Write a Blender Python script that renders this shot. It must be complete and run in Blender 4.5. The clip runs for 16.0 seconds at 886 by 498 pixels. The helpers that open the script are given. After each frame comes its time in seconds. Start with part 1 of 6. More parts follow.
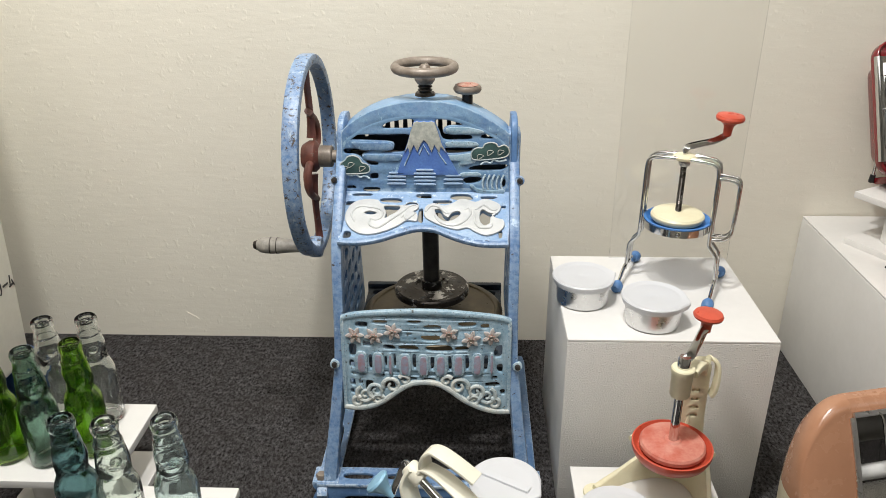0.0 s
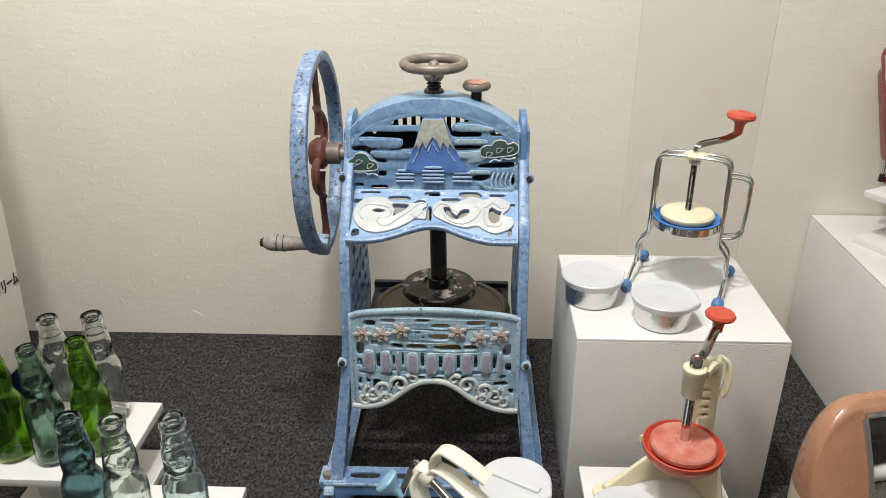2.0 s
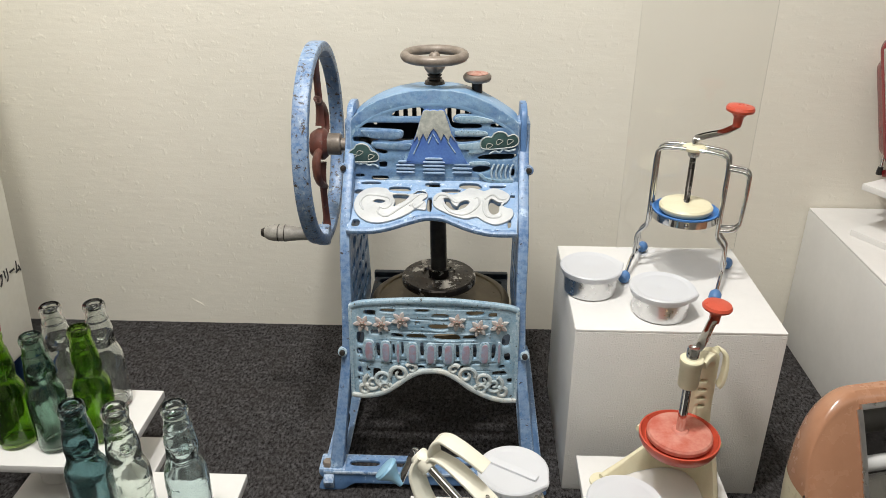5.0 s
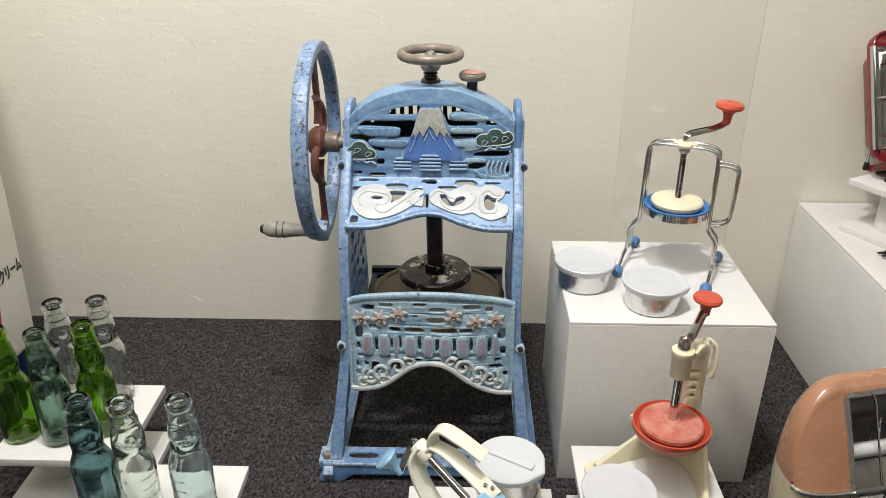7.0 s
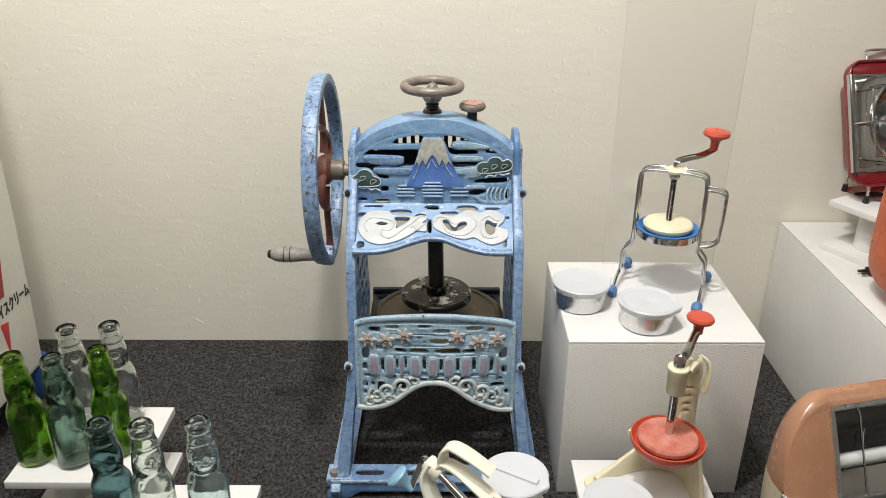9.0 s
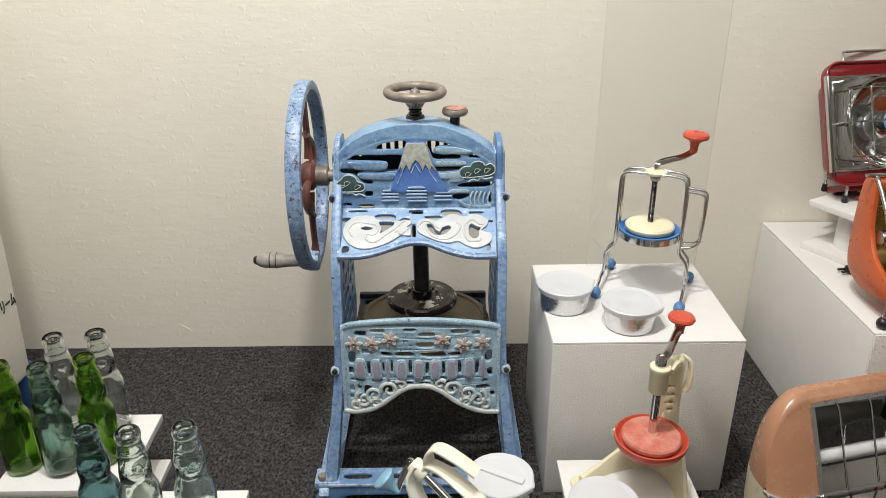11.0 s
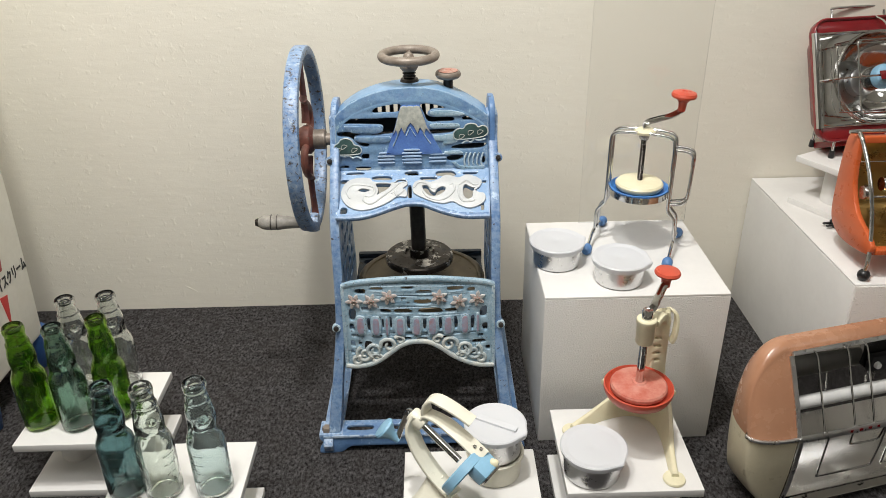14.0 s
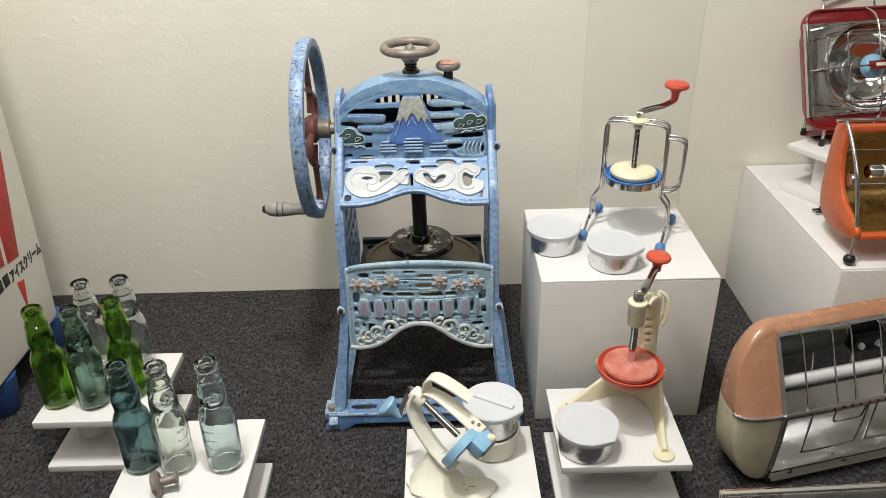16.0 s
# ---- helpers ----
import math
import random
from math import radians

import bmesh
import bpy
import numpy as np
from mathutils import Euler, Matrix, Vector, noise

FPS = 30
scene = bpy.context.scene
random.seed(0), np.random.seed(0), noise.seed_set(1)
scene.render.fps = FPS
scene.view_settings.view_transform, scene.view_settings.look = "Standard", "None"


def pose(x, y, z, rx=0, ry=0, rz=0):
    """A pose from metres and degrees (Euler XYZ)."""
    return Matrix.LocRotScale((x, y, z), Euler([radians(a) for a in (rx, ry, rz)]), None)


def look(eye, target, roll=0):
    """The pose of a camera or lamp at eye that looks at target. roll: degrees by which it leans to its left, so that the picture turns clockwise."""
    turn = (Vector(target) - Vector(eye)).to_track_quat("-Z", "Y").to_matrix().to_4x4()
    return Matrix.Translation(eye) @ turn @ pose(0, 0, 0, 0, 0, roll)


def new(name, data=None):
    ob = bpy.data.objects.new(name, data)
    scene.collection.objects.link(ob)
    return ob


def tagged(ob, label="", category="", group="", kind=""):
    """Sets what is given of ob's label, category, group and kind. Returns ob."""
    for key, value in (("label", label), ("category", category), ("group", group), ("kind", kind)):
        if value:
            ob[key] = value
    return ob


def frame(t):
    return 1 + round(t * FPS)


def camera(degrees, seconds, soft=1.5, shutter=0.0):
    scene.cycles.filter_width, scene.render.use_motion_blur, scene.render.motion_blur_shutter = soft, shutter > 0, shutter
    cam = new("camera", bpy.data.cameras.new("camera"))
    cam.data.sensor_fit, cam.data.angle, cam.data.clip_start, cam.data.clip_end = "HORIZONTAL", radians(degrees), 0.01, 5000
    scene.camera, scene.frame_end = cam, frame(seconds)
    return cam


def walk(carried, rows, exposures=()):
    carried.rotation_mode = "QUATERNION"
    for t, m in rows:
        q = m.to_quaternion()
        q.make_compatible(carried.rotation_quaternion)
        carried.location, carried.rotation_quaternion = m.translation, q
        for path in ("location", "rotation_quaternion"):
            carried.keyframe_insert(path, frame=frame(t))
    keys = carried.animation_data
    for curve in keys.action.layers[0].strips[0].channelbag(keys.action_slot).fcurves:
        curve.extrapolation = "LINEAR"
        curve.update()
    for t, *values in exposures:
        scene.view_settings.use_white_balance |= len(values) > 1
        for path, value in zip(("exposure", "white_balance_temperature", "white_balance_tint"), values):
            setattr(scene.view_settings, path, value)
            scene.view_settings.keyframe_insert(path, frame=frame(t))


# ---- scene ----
cam = camera(60.1, 16.0, soft=0.55)
PATH = [
    (0, (0.09, 0.373, 0.928), (0.015, 2.183, 0.081), -0.5),
    (0.5, (0.087, 0.37, 0.93), (0.01, 2.18, 0.082), -0.5),
    (1, (0.082, 0.37, 0.926), (0.008, 2.18, 0.078), -0.4),
    (1.5, (0.078, 0.374, 0.925), (0.005, 2.183, 0.074), -0.4),
    (2, (0.075, 0.38, 0.925), (0.002, 2.188, 0.073), -0.3),
    (2.5, (0.068, 0.383, 0.923), (-0.005, 2.19, 0.069), -0.2),
    (3, (0.064, 0.385, 0.922), (-0.008, 2.191, 0.067), -0.2),
    (3.5, (0.066, 0.383, 0.919), (-0.01, 2.189, 0.064), -0.1),
    (4, (0.068, 0.381, 0.923), (-0.004, 2.183, 0.058), -0.0),
    (4.5, (0.075, 0.376, 0.927), (0.003, 2.175, 0.056), -0.0),
    (7, (0.069, 0.35, 0.938), (0.017, 2.144, 0.055), -0.0),
    (7.5, (0.054, 0.335, 0.945), (0.021, 2.133, 0.07), 0.2),
    (8, (0.044, 0.325, 0.956), (0.018, 2.128, 0.091), 0.1),
    (8.5, (0.035, 0.316, 0.967), (0.019, 2.124, 0.111), 0.1),
    (9, (0.035, 0.31, 0.974), (0.03, 2.121, 0.125), 0.1),
    (9.5, (0.039, 0.303, 0.977), (0.046, 2.121, 0.143), 0.1),
    (12, (0.048, 0.297, 0.977), (0.07, 2.108, 0.129), -0.5),
    (12.5, (0.05, 0.294, 0.979), (0.073, 2.094, 0.108), -0.6),
    (13, (0.053, 0.286, 0.981), (0.071, 2.077, 0.09), -0.9),
    (13.5, (0.054, 0.273, 0.989), (0.07, 2.05, 0.072), -1.0),
    (14, (0.056, 0.26, 0.998), (0.069, 2.028, 0.064), -1.2),
    (14.5, (0.06, 0.247, 1.006), (0.069, 2.008, 0.059), -1.4),
    (15, (0.06, 0.234, 1.015), (0.069, 1.989, 0.056), -1.3),
    (15.5, (0.061, 0.224, 1.018), (0.066, 1.976, 0.053), -1.4),
    (16, (0.062, 0.214, 1.021), (0.064, 1.966, 0.055), -1.4),
]
walk(cam, [(t, look(eye, target, roll)) for t, eye, target, roll in PATH])

# ---- light ----
world = bpy.data.worlds.new("world")
scene.world = world
world.use_nodes = True
world.node_tree.nodes["Background"].inputs[0].default_value = (1.0, 0.93, 0.82, 1)
world.node_tree.nodes["Background"].inputs[1].default_value = 0.08


def area_lamp(name, at, target, size, power, colour, shape="DISK"):
    data = bpy.data.lights.new(name, "AREA")
    data.shape, data.size, data.energy, data.color = shape, size, power, colour
    ob = new(name, data)
    ob.matrix_world = look(at, target)
    return ob


WARM = (1.0, 0.978, 0.945)
area_lamp("ceiling_spot", (0.00, 0.95, 2.25), (-0.05, 1.55, 0.2), 0.12, 25, WARM)
area_lamp("ceiling_spot", (0.75, 0.85, 2.25), (0.7, 1.85, 0.6), 0.22, 0.8, WARM)
area_lamp("ceiling_spot", (-0.38, 0.75, 2.25), (-0.85, 1.75, 0.4), 0.22, 19.5, WARM)
panel_lamp = area_lamp("ceiling_panel", (-0.25, 0.15, 2.38), (-0.25, 0.151, 0.0), 2.2, 14, WARM, "RECTANGLE")
panel_lamp.data.size_y = 0.55
# Unseen panel, added as fill and for the heater trough to mirror.
gallery_fill = area_lamp("gallery_fill_panel", (1.3, -0.55, 2.38), (1.3, -0.549, 0.0), 2.8, 8.5, WARM, "RECTANGLE")
gallery_fill.data.size_y = 0.5

# ---- materials ----


class Nodes:
    """Short hand for a node material."""

    def __init__(self, name):
        self.mat = bpy.data.materials.new(name)
        self.mat.use_nodes = True
        self.tree = self.mat.node_tree
        self.bsdf = self.tree.nodes["Principled BSDF"]
        self.out = self.tree.nodes["Material Output"]
        self.coord = self.add("ShaderNodeTexCoord").outputs["Object"]

    def add(self, kind):
        return self.tree.nodes.new(kind)

    def link(self, a, b):
        self.tree.links.new(a, b)

    def noise(self, scale, detail=4.0, rough=0.6, stretch=None):
        n = self.add("ShaderNodeTexNoise")
        n.inputs["Scale"].default_value, n.inputs["Detail"].default_value = scale, detail
        n.inputs["Roughness"].default_value = rough
        src = self.coord
        if stretch:
            m = self.add("ShaderNodeMapping")
            m.inputs["Scale"].default_value = stretch
            self.link(src, m.inputs["Vector"])
            src = m.outputs["Vector"]
        self.link(src, n.inputs["Vector"])
        return n.outputs["Fac"]

    def ramp(self, fac, a, b, low=0.0, high=1.0):
        n = self.add("ShaderNodeMapRange")
        n.inputs["From Min"].default_value, n.inputs["From Max"].default_value = a, b
        n.inputs["To Min"].default_value, n.inputs["To Max"].default_value = low, high
        self.link(fac, n.inputs["Value"])
        return n.outputs["Result"]

    def mix(self, fac, a, b):
        n = self.add("ShaderNodeMix")
        n.data_type = "RGBA"
        for value, slot in ((fac, n.inputs["Factor"]), (a, n.inputs[6]), (b, n.inputs[7])):
            if isinstance(value, (tuple, list)):
                slot.default_value = (*value, 1)
            elif isinstance(value, (int, float)):
                slot.default_value = value
            else:
                self.link(value, slot)
        return n.outputs[2]

    def bump(self, height, strength, distance):
        n = self.add("ShaderNodeBump")
        n.inputs["Strength"].default_value, n.inputs["Distance"].default_value = strength, distance
        self.link(height, n.inputs["Height"])
        last = self.bsdf.inputs["Normal"]
        if last.links:
            self.link(last.links[0].from_socket, n.inputs["Normal"])
        self.link(n.outputs["Normal"], last)


def shade(c, k):
    return tuple(min(1.0, v * k) for v in c)


def paint(name, colour, rough=0.45, metal=0.0, var=0.18, scale=18.0, other=None, grain=0.15, gscale=260.0, depth=0.0006,
          chips=None, chip_at=0.62, chip_scale=45.0, chips2=None, coat=0.0, edge=None):
    """Painted, plastic or metal surface: two scales of colour variation, fine relief, and optional chips of what lies under it."""
    n = Nodes(name)
    second = other or shade(colour, 1 - var)
    col = n.mix(n.ramp(n.noise(scale, 5), 0.35, 0.65), colour, second)
    col = n.mix(n.ramp(n.noise(scale * 9, 3), 0.3, 0.7, 0.0, var), col, shade(colour, 0.55))
    n.bsdf.inputs["Metallic"].default_value = metal
    n.bsdf.inputs["Coat Weight"].default_value = coat
    n.bsdf.inputs["Coat Roughness"].default_value = 0.12
    rough_out = n.ramp(n.noise(scale * 3, 4), 0.3, 0.7, rough * 0.8, min(1.0, rough * 1.25))
    if chips2:
        mask = n.ramp(n.noise(chip_scale * 0.6, 8, 0.72, (1, 1, 0.6)), max(chip_at, 0.64) - 0.05, max(chip_at, 0.64) - 0.01)
        col = n.mix(mask, col, chips2)
    if edge:
        g = n.add("ShaderNodeNewGeometry")
        worn = n.add("ShaderNodeMath")
        worn.operation = "MULTIPLY"
        n.link(n.ramp(g.outputs["Pointiness"], 0.515, 0.60), worn.inputs[0])
        n.link(n.ramp(n.noise(chip_scale * 1.5, 5, 0.7), 0.38, 0.56), worn.inputs[1])
        col = n.mix(worn.outputs[0], col, edge)
    if chips:
        mask = n.ramp(n.noise(chip_scale, 8, 0.75), chip_at, chip_at + 0.025)
        col = n.mix(mask, col, chips)
        n.bump(n.ramp(mask, 0, 1, 1, 0), 0.5, 0.0005)
    n.link(col, n.bsdf.inputs["Base Color"])
    n.link(rough_out, n.bsdf.inputs["Roughness"])
    if grain:
        n.bump(n.noise(gscale, 3), grain, depth)
    return n.mat


def glass(name, colour, clear=0.45, ior=1.55, rough=0.0):
    """Tinted bottle glass with seeds and slow waves in its surface."""
    n = Nodes(name)
    n.bsdf.inputs["Base Color"].default_value = (*colour, 1)
    n.bsdf.inputs["Transmission Weight"].default_value = 1
    n.bsdf.inputs["Roughness"].default_value = rough
    n.bsdf.inputs["IOR"].default_value = ior
    n.bump(n.noise(50, 1, 0.5, (1, 1, 0.5)), 0.5, 0.0035)
    n.bump(n.noise(140, 2), 0.10, 0.0010)
    t = n.add("ShaderNodeBsdfTransparent")
    t.inputs[0].default_value = (*shade(colour, 0.96), 1)
    m = n.add("ShaderNodeMixShader")
    m.inputs[0].default_value = clear
    n.link(n.bsdf.outputs[0], m.inputs[1])
    n.link(t.outputs[0], m.inputs[2])
    n.link(m.outputs[0], n.out.inputs[0])
    return n.mat


def acrylic(name, tint=(0.985, 0.985, 0.975), gloss=1.0):
    """Clear sheet: passes light straight on, mirrors by Fresnel."""
    n = Nodes(name)
    t = n.add("ShaderNodeBsdfTransparent")
    t.inputs[0].default_value = (*tint, 1)
    g = n.add("ShaderNodeBsdfGlossy")
    g.inputs["Roughness"].default_value = 0.03
    f = n.add("ShaderNodeFresnel")
    f.inputs["IOR"].default_value = 1.49
    m = n.add("ShaderNodeMixShader")
    n.link(n.ramp(f.outputs[0], 0, 1, 0, gloss), m.inputs[0])
    n.link(t.outputs[0], m.inputs[1])
    n.link(g.outputs[0], m.inputs[2])
    n.link(m.outputs[0], n.out.inputs[0])
    return n.mat


def wall_material():
    n = Nodes("wall_paper")
    col = n.mix(n.ramp(n.noise(2.2, 4), 0.3, 0.7), (0.80, 0.765, 0.665), (0.765, 0.73, 0.63))
    col = n.mix(n.ramp(n.noise(26, 6, 0.7, (0.5, 1, 1.6)), 0.42, 0.75, 0, 0.25), col, (0.68, 0.64, 0.54))
    n.link(col, n.bsdf.inputs["Base Color"])
    n.bsdf.inputs["Roughness"].default_value = 0.75
    n.bump(n.noise(48, 5, 0.6, (0.5, 1, 1.9)), 0.16, 0.004)
    n.bump(n.ramp(n.noise(75, 2, 0.4), 0.62, 0.95), 0.15, 0.004)
    n.bump(n.noise(420, 2), 0.15, 0.0008)
    return n.mat


def carpet_material():
    n = Nodes("carpet")
    col = n.mix(n.ramp(n.noise(190, 5, 0.75, (1, 0.6, 1)), 0.38, 0.66), (0.005, 0.004, 0.004), (0.185, 0.178, 0.180))
    col = n.mix(n.ramp(n.noise(45, 5, 0.7), 0.38, 0.68, 0, 0.6), col, (0.020, 0.017, 0.016))
    col = n.mix(n.ramp(n.noise(14, 4, 0.6), 0.45, 0.70, 0, 0.35), col, (0.055, 0.048, 0.044))
    col = n.mix(n.ramp(n.noise(150, 5, 0.75, (1, 0.35, 1)), 0.58, 0.72, 0, 0.5), col, (0.20, 0.195, 0.195))
    n.link(col, n.bsdf.inputs["Base Color"])
    n.bsdf.inputs["Roughness"].default_value = 1.0
    n.bsdf.inputs["Specular IOR Level"].default_value = 0.1
    n.bump(n.noise(520, 3, 0.7), 0.9, 0.006)
    return n.mat


def relief_paper(name):
    n = Nodes(name)
    col = n.mix(n.ramp(n.noise(7, 4), 0.3, 0.7), (0.74, 0.725, 0.69), (0.70, 0.685, 0.645))
    n.link(col, n.bsdf.inputs["Base Color"])
    n.bsdf.inputs["Roughness"].default_value = 0.7
    n.bump(n.ramp(n.noise(390, 2, 0.5), 0.50, 0.78), 0.60, 0.0028)
    n.bump(n.noise(520, 2, 0.5), 0.30, 0.0010)
    return n.mat


M_WALL = wall_material()
M_CARPET = carpet_material()
M_RELIEF = relief_paper("relief_paper")
M_CARD = paint("white_board", (0.76, 0.75, 0.725), 0.55, var=0.05, scale=9, grain=0.06, gscale=400)
M_CEIL = paint("room_plaster", (0.72, 0.705, 0.67), 0.8, var=0.08, scale=3)
M_ROOM = paint("room_floor_vinyl", (0.36, 0.335, 0.30), 0.5, var=0.2, scale=5)
M_BLUE = paint("worn_blue_enamel", (0.090, 0.188, 0.382), 0.42, other=(0.155, 0.282, 0.482), var=0.34, scale=22, grain=0.3, gscale=170,
               chips=(0.045, 0.032, 0.028), chip_at=0.62, chip_scale=85, chips2=(0.36, 0.50, 0.68), edge=(0.50, 0.60, 0.72))
M_HOOD = paint("smooth_blue_hood_enamel", (0.178, 0.325, 0.515), 0.33, other=(0.255, 0.41, 0.60), var=0.3, scale=9, grain=0.25, gscale=170,
               chips=(0.06, 0.05, 0.045), chip_at=0.66, chip_scale=90, chips2=(0.33, 0.46, 0.62))
M_RIM = paint("chipped_rim_enamel", (0.085, 0.18, 0.37), 0.4, other=(0.15, 0.27, 0.47), var=0.35, scale=14, grain=0.3, gscale=170,
              chips=(0.07, 0.055, 0.04), chip_at=0.565, chip_scale=110, chips2=(0.34, 0.43, 0.53), edge=(0.52, 0.58, 0.62))
M_PALE = paint("pale_blue_enamel", (0.20, 0.345, 0.465), 0.45, other=(0.34, 0.485, 0.585), var=0.4, scale=25, grain=0.3, gscale=180,
               chips=(0.07, 0.07, 0.065), chip_at=0.60, chip_scale=140, chips2=(0.38, 0.52, 0.61), edge=(0.64, 0.73, 0.76))
M_SCUFF = paint("scuffed_light_blue_enamel", (0.205, 0.345, 0.565), 0.42, other=(0.335, 0.475, 0.655), var=0.3, scale=30, grain=0.3, gscale=180,
                chips=(0.07, 0.08, 0.10), chip_at=0.64, chip_scale=110, chips2=(0.55, 0.64, 0.76), edge=(0.60, 0.68, 0.78))
M_TEAL = paint("teal_enamel", (0.100, 0.205, 0.405), 0.45, other=(0.19, 0.34, 0.515), var=0.4, scale=40, grain=0.3, gscale=180,
               chips=(0.05, 0.05, 0.05), chip_at=0.66, chip_scale=80, chips2=(0.34, 0.50, 0.62), edge=(0.46, 0.58, 0.66))
M_WHITE = paint("old_white_enamel", (0.60, 0.615, 0.61), 0.4, var=0.14, scale=30, grain=0.25, gscale=200,
                chips=(0.36, 0.42, 0.46), chip_at=0.66, chip_scale=60)
M_IVORY = paint("greyed_white_enamel", (0.66, 0.67, 0.62), 0.45, var=0.3, scale=40, other=(0.40, 0.50, 0.54), grain=0.3, gscale=200,
                chips=(0.14, 0.125, 0.10), chip_at=0.605, chip_scale=150)
M_PETAL = paint("greyed_rose_petal_enamel", (0.58, 0.59, 0.57), 0.5, var=0.35, scale=70, other=(0.52, 0.41, 0.38), grain=0.3, gscale=240,
                chips=(0.20, 0.11, 0.09), chip_at=0.58, chip_scale=190)
M_FUJI = paint("deep_blue_enamel", (0.07, 0.15, 0.46), 0.42, var=0.3, scale=40, other=(0.12, 0.24, 0.55), grain=0.3, gscale=200)
M_SNOW = paint("speckled_snow_enamel", (0.55, 0.56, 0.50), 0.5, var=0.3, scale=130, other=(0.34, 0.36, 0.33), grain=0.4, gscale=300)
M_PINE = paint("pine_green_enamel", (0.035, 0.075, 0.075), 0.45, var=0.3, scale=60, other=(0.06, 0.12, 0.11), grain=0.3)
M_PINK = paint("faded_pink_enamel", (0.40, 0.25, 0.29), 0.5, var=0.35, scale=90, other=(0.30, 0.40, 0.54), grain=0.3, gscale=240)
M_ROSE = paint("flower_rose_enamel", (0.46, 0.23, 0.18), 0.5, var=0.3, scale=120, other=(0.52, 0.38, 0.33), grain=0.3)
M_IRON = paint("dark_oiled_iron", (0.040, 0.034, 0.030), 0.38, 0.55, var=0.4, scale=50, other=(0.075, 0.065, 0.055), grain=0.3, gscale=200,
               chips=(0.30, 0.28, 0.25), chip_at=0.70, chip_scale=40)
M_PLATE = paint("worn_bright_iron", (0.045, 0.038, 0.033), 0.30, 0.7, var=0.4, scale=30, other=(0.09, 0.08, 0.07), grain=0.2, chips=(0.55, 0.53, 0.50), chip_at=0.555, chip_scale=30)
M_TROUGH = paint("aged_bright_reflector", (0.92, 0.91, 0.89), 0.20, 1.0, var=0.04, scale=14, other=(0.84, 0.83, 0.81), grain=0.06)
M_SMOKE = paint("dark_polished_reflector", (0.52, 0.51, 0.49), 0.06, 1.0, var=0.10, scale=12, grain=0.02)
# Dark blue enamel, darkened further to stand in for shade behind the panels.
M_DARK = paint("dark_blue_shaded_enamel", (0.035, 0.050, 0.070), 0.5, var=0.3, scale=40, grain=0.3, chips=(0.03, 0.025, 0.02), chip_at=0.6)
M_BRASS = paint("tarnished_drum_iron", (0.135, 0.105, 0.060), 0.34, 0.4, var=0.3, scale=24, other=(0.095, 0.072, 0.042), grain=0.2)
M_BROWN = paint("brown_worn_iron", (0.21, 0.17, 0.135), 0.45, 0.2, var=0.3, scale=60, other=(0.30, 0.26, 0.22), grain=0.3)
M_RUST = paint("red_oxide_paint", (0.20, 0.065, 0.045), 0.5, var=0.35, scale=50, other=(0.12, 0.05, 0.04), grain=0.3,
               chips=(0.16, 0.13, 0.11), chip_at=0.62)
M_KNOBRED = paint("worn_red_knob_paint", (0.42, 0.17, 0.12), 0.5, var=0.35, scale=90, other=(0.50, 0.36, 0.30), grain=0.3)
M_WOOD = paint("grey_turned_wood", (0.36, 0.34, 0.30), 0.6, var=0.35, scale=60, other=(0.22, 0.205, 0.18), grain=0.5, gscale=300)
M_CHROME = paint("chrome", (0.66, 0.66, 0.65), 0.09, 1.0, var=0.06, scale=30, grain=0.03)
M_MIRROR = paint("polished_mirror_steel", (0.88, 0.88, 0.86), 0.05, 1.0, var=0.04, scale=20, grain=0.02)
M_STEEL = paint("brushed_steel", (0.44, 0.43, 0.41), 0.24, 1.0, var=0.12, scale=60, grain=0.08)
M_ALU = paint("spun_aluminium", (0.74, 0.74, 0.74), 0.30, 1.0, var=0.08, scale=25, grain=0.12, gscale=500)
M_RED = paint("red_plastic", (0.58, 0.085, 0.045), 0.32, var=0.12, scale=30, grain=0.05)
M_REDMARB = paint("scuffed_red_plastic", (0.48, 0.105, 0.068), 0.38, var=0.10, scale=42, grain=0.05, other=(0.60, 0.26, 0.20))
M_CREAM = paint("cream_plastic", (0.78, 0.735, 0.53), 0.36, var=0.10, scale=22, other=(0.72, 0.66, 0.45), grain=0.05)
M_IVPL = paint("ivory_plastic", (0.80, 0.77, 0.64), 0.34, var=0.08, scale=22, grain=0.05)
M_SKY = paint("light_blue_plastic", (0.27, 0.50, 0.68), 0.35, var=0.1, scale=30, grain=0.04)
M_FOOT = paint("blue_rubber", (0.10, 0.23, 0.48), 0.5, var=0.15, scale=60, grain=0.1)
M_BLPL = paint("blue_plastic_ring", (0.06, 0.22, 0.58), 0.35, var=0.1, scale=30, grain=0.04)
M_TAN = paint("tan_enamel", (0.40, 0.195, 0.110), 0.25, var=0.10, scale=12, other=(0.44, 0.225, 0.13), grain=0.06, gscale=90, coat=0.4,
              chips=(0.08, 0.05, 0.04), chip_at=0.755, chip_scale=40)
M_HCREAM = paint("aged_cream_enamel", (0.70, 0.64, 0.47), 0.32, var=0.12, scale=12, other=(0.64, 0.57, 0.40), grain=0.06, gscale=90, coat=0.3,
                 chips=(0.25, 0.2, 0.14), chip_at=0.75, chip_scale=40)
M_ORANGE = paint("orange_enamel", (0.60, 0.115, 0.03), 0.3, var=0.12, scale=14, grain=0.05, coat=0.3)
M_GOLD = paint("gold_reflector", (0.42, 0.27, 0.09), 0.30, 0.85, var=0.2, scale=10, other=(0.30, 0.19, 0.06), grain=0.05)
M_MAROON = paint("dark_red_enamel", (0.22, 0.012, 0.016), 0.22, var=0.15, scale=12, grain=0.04, coat=0.5)
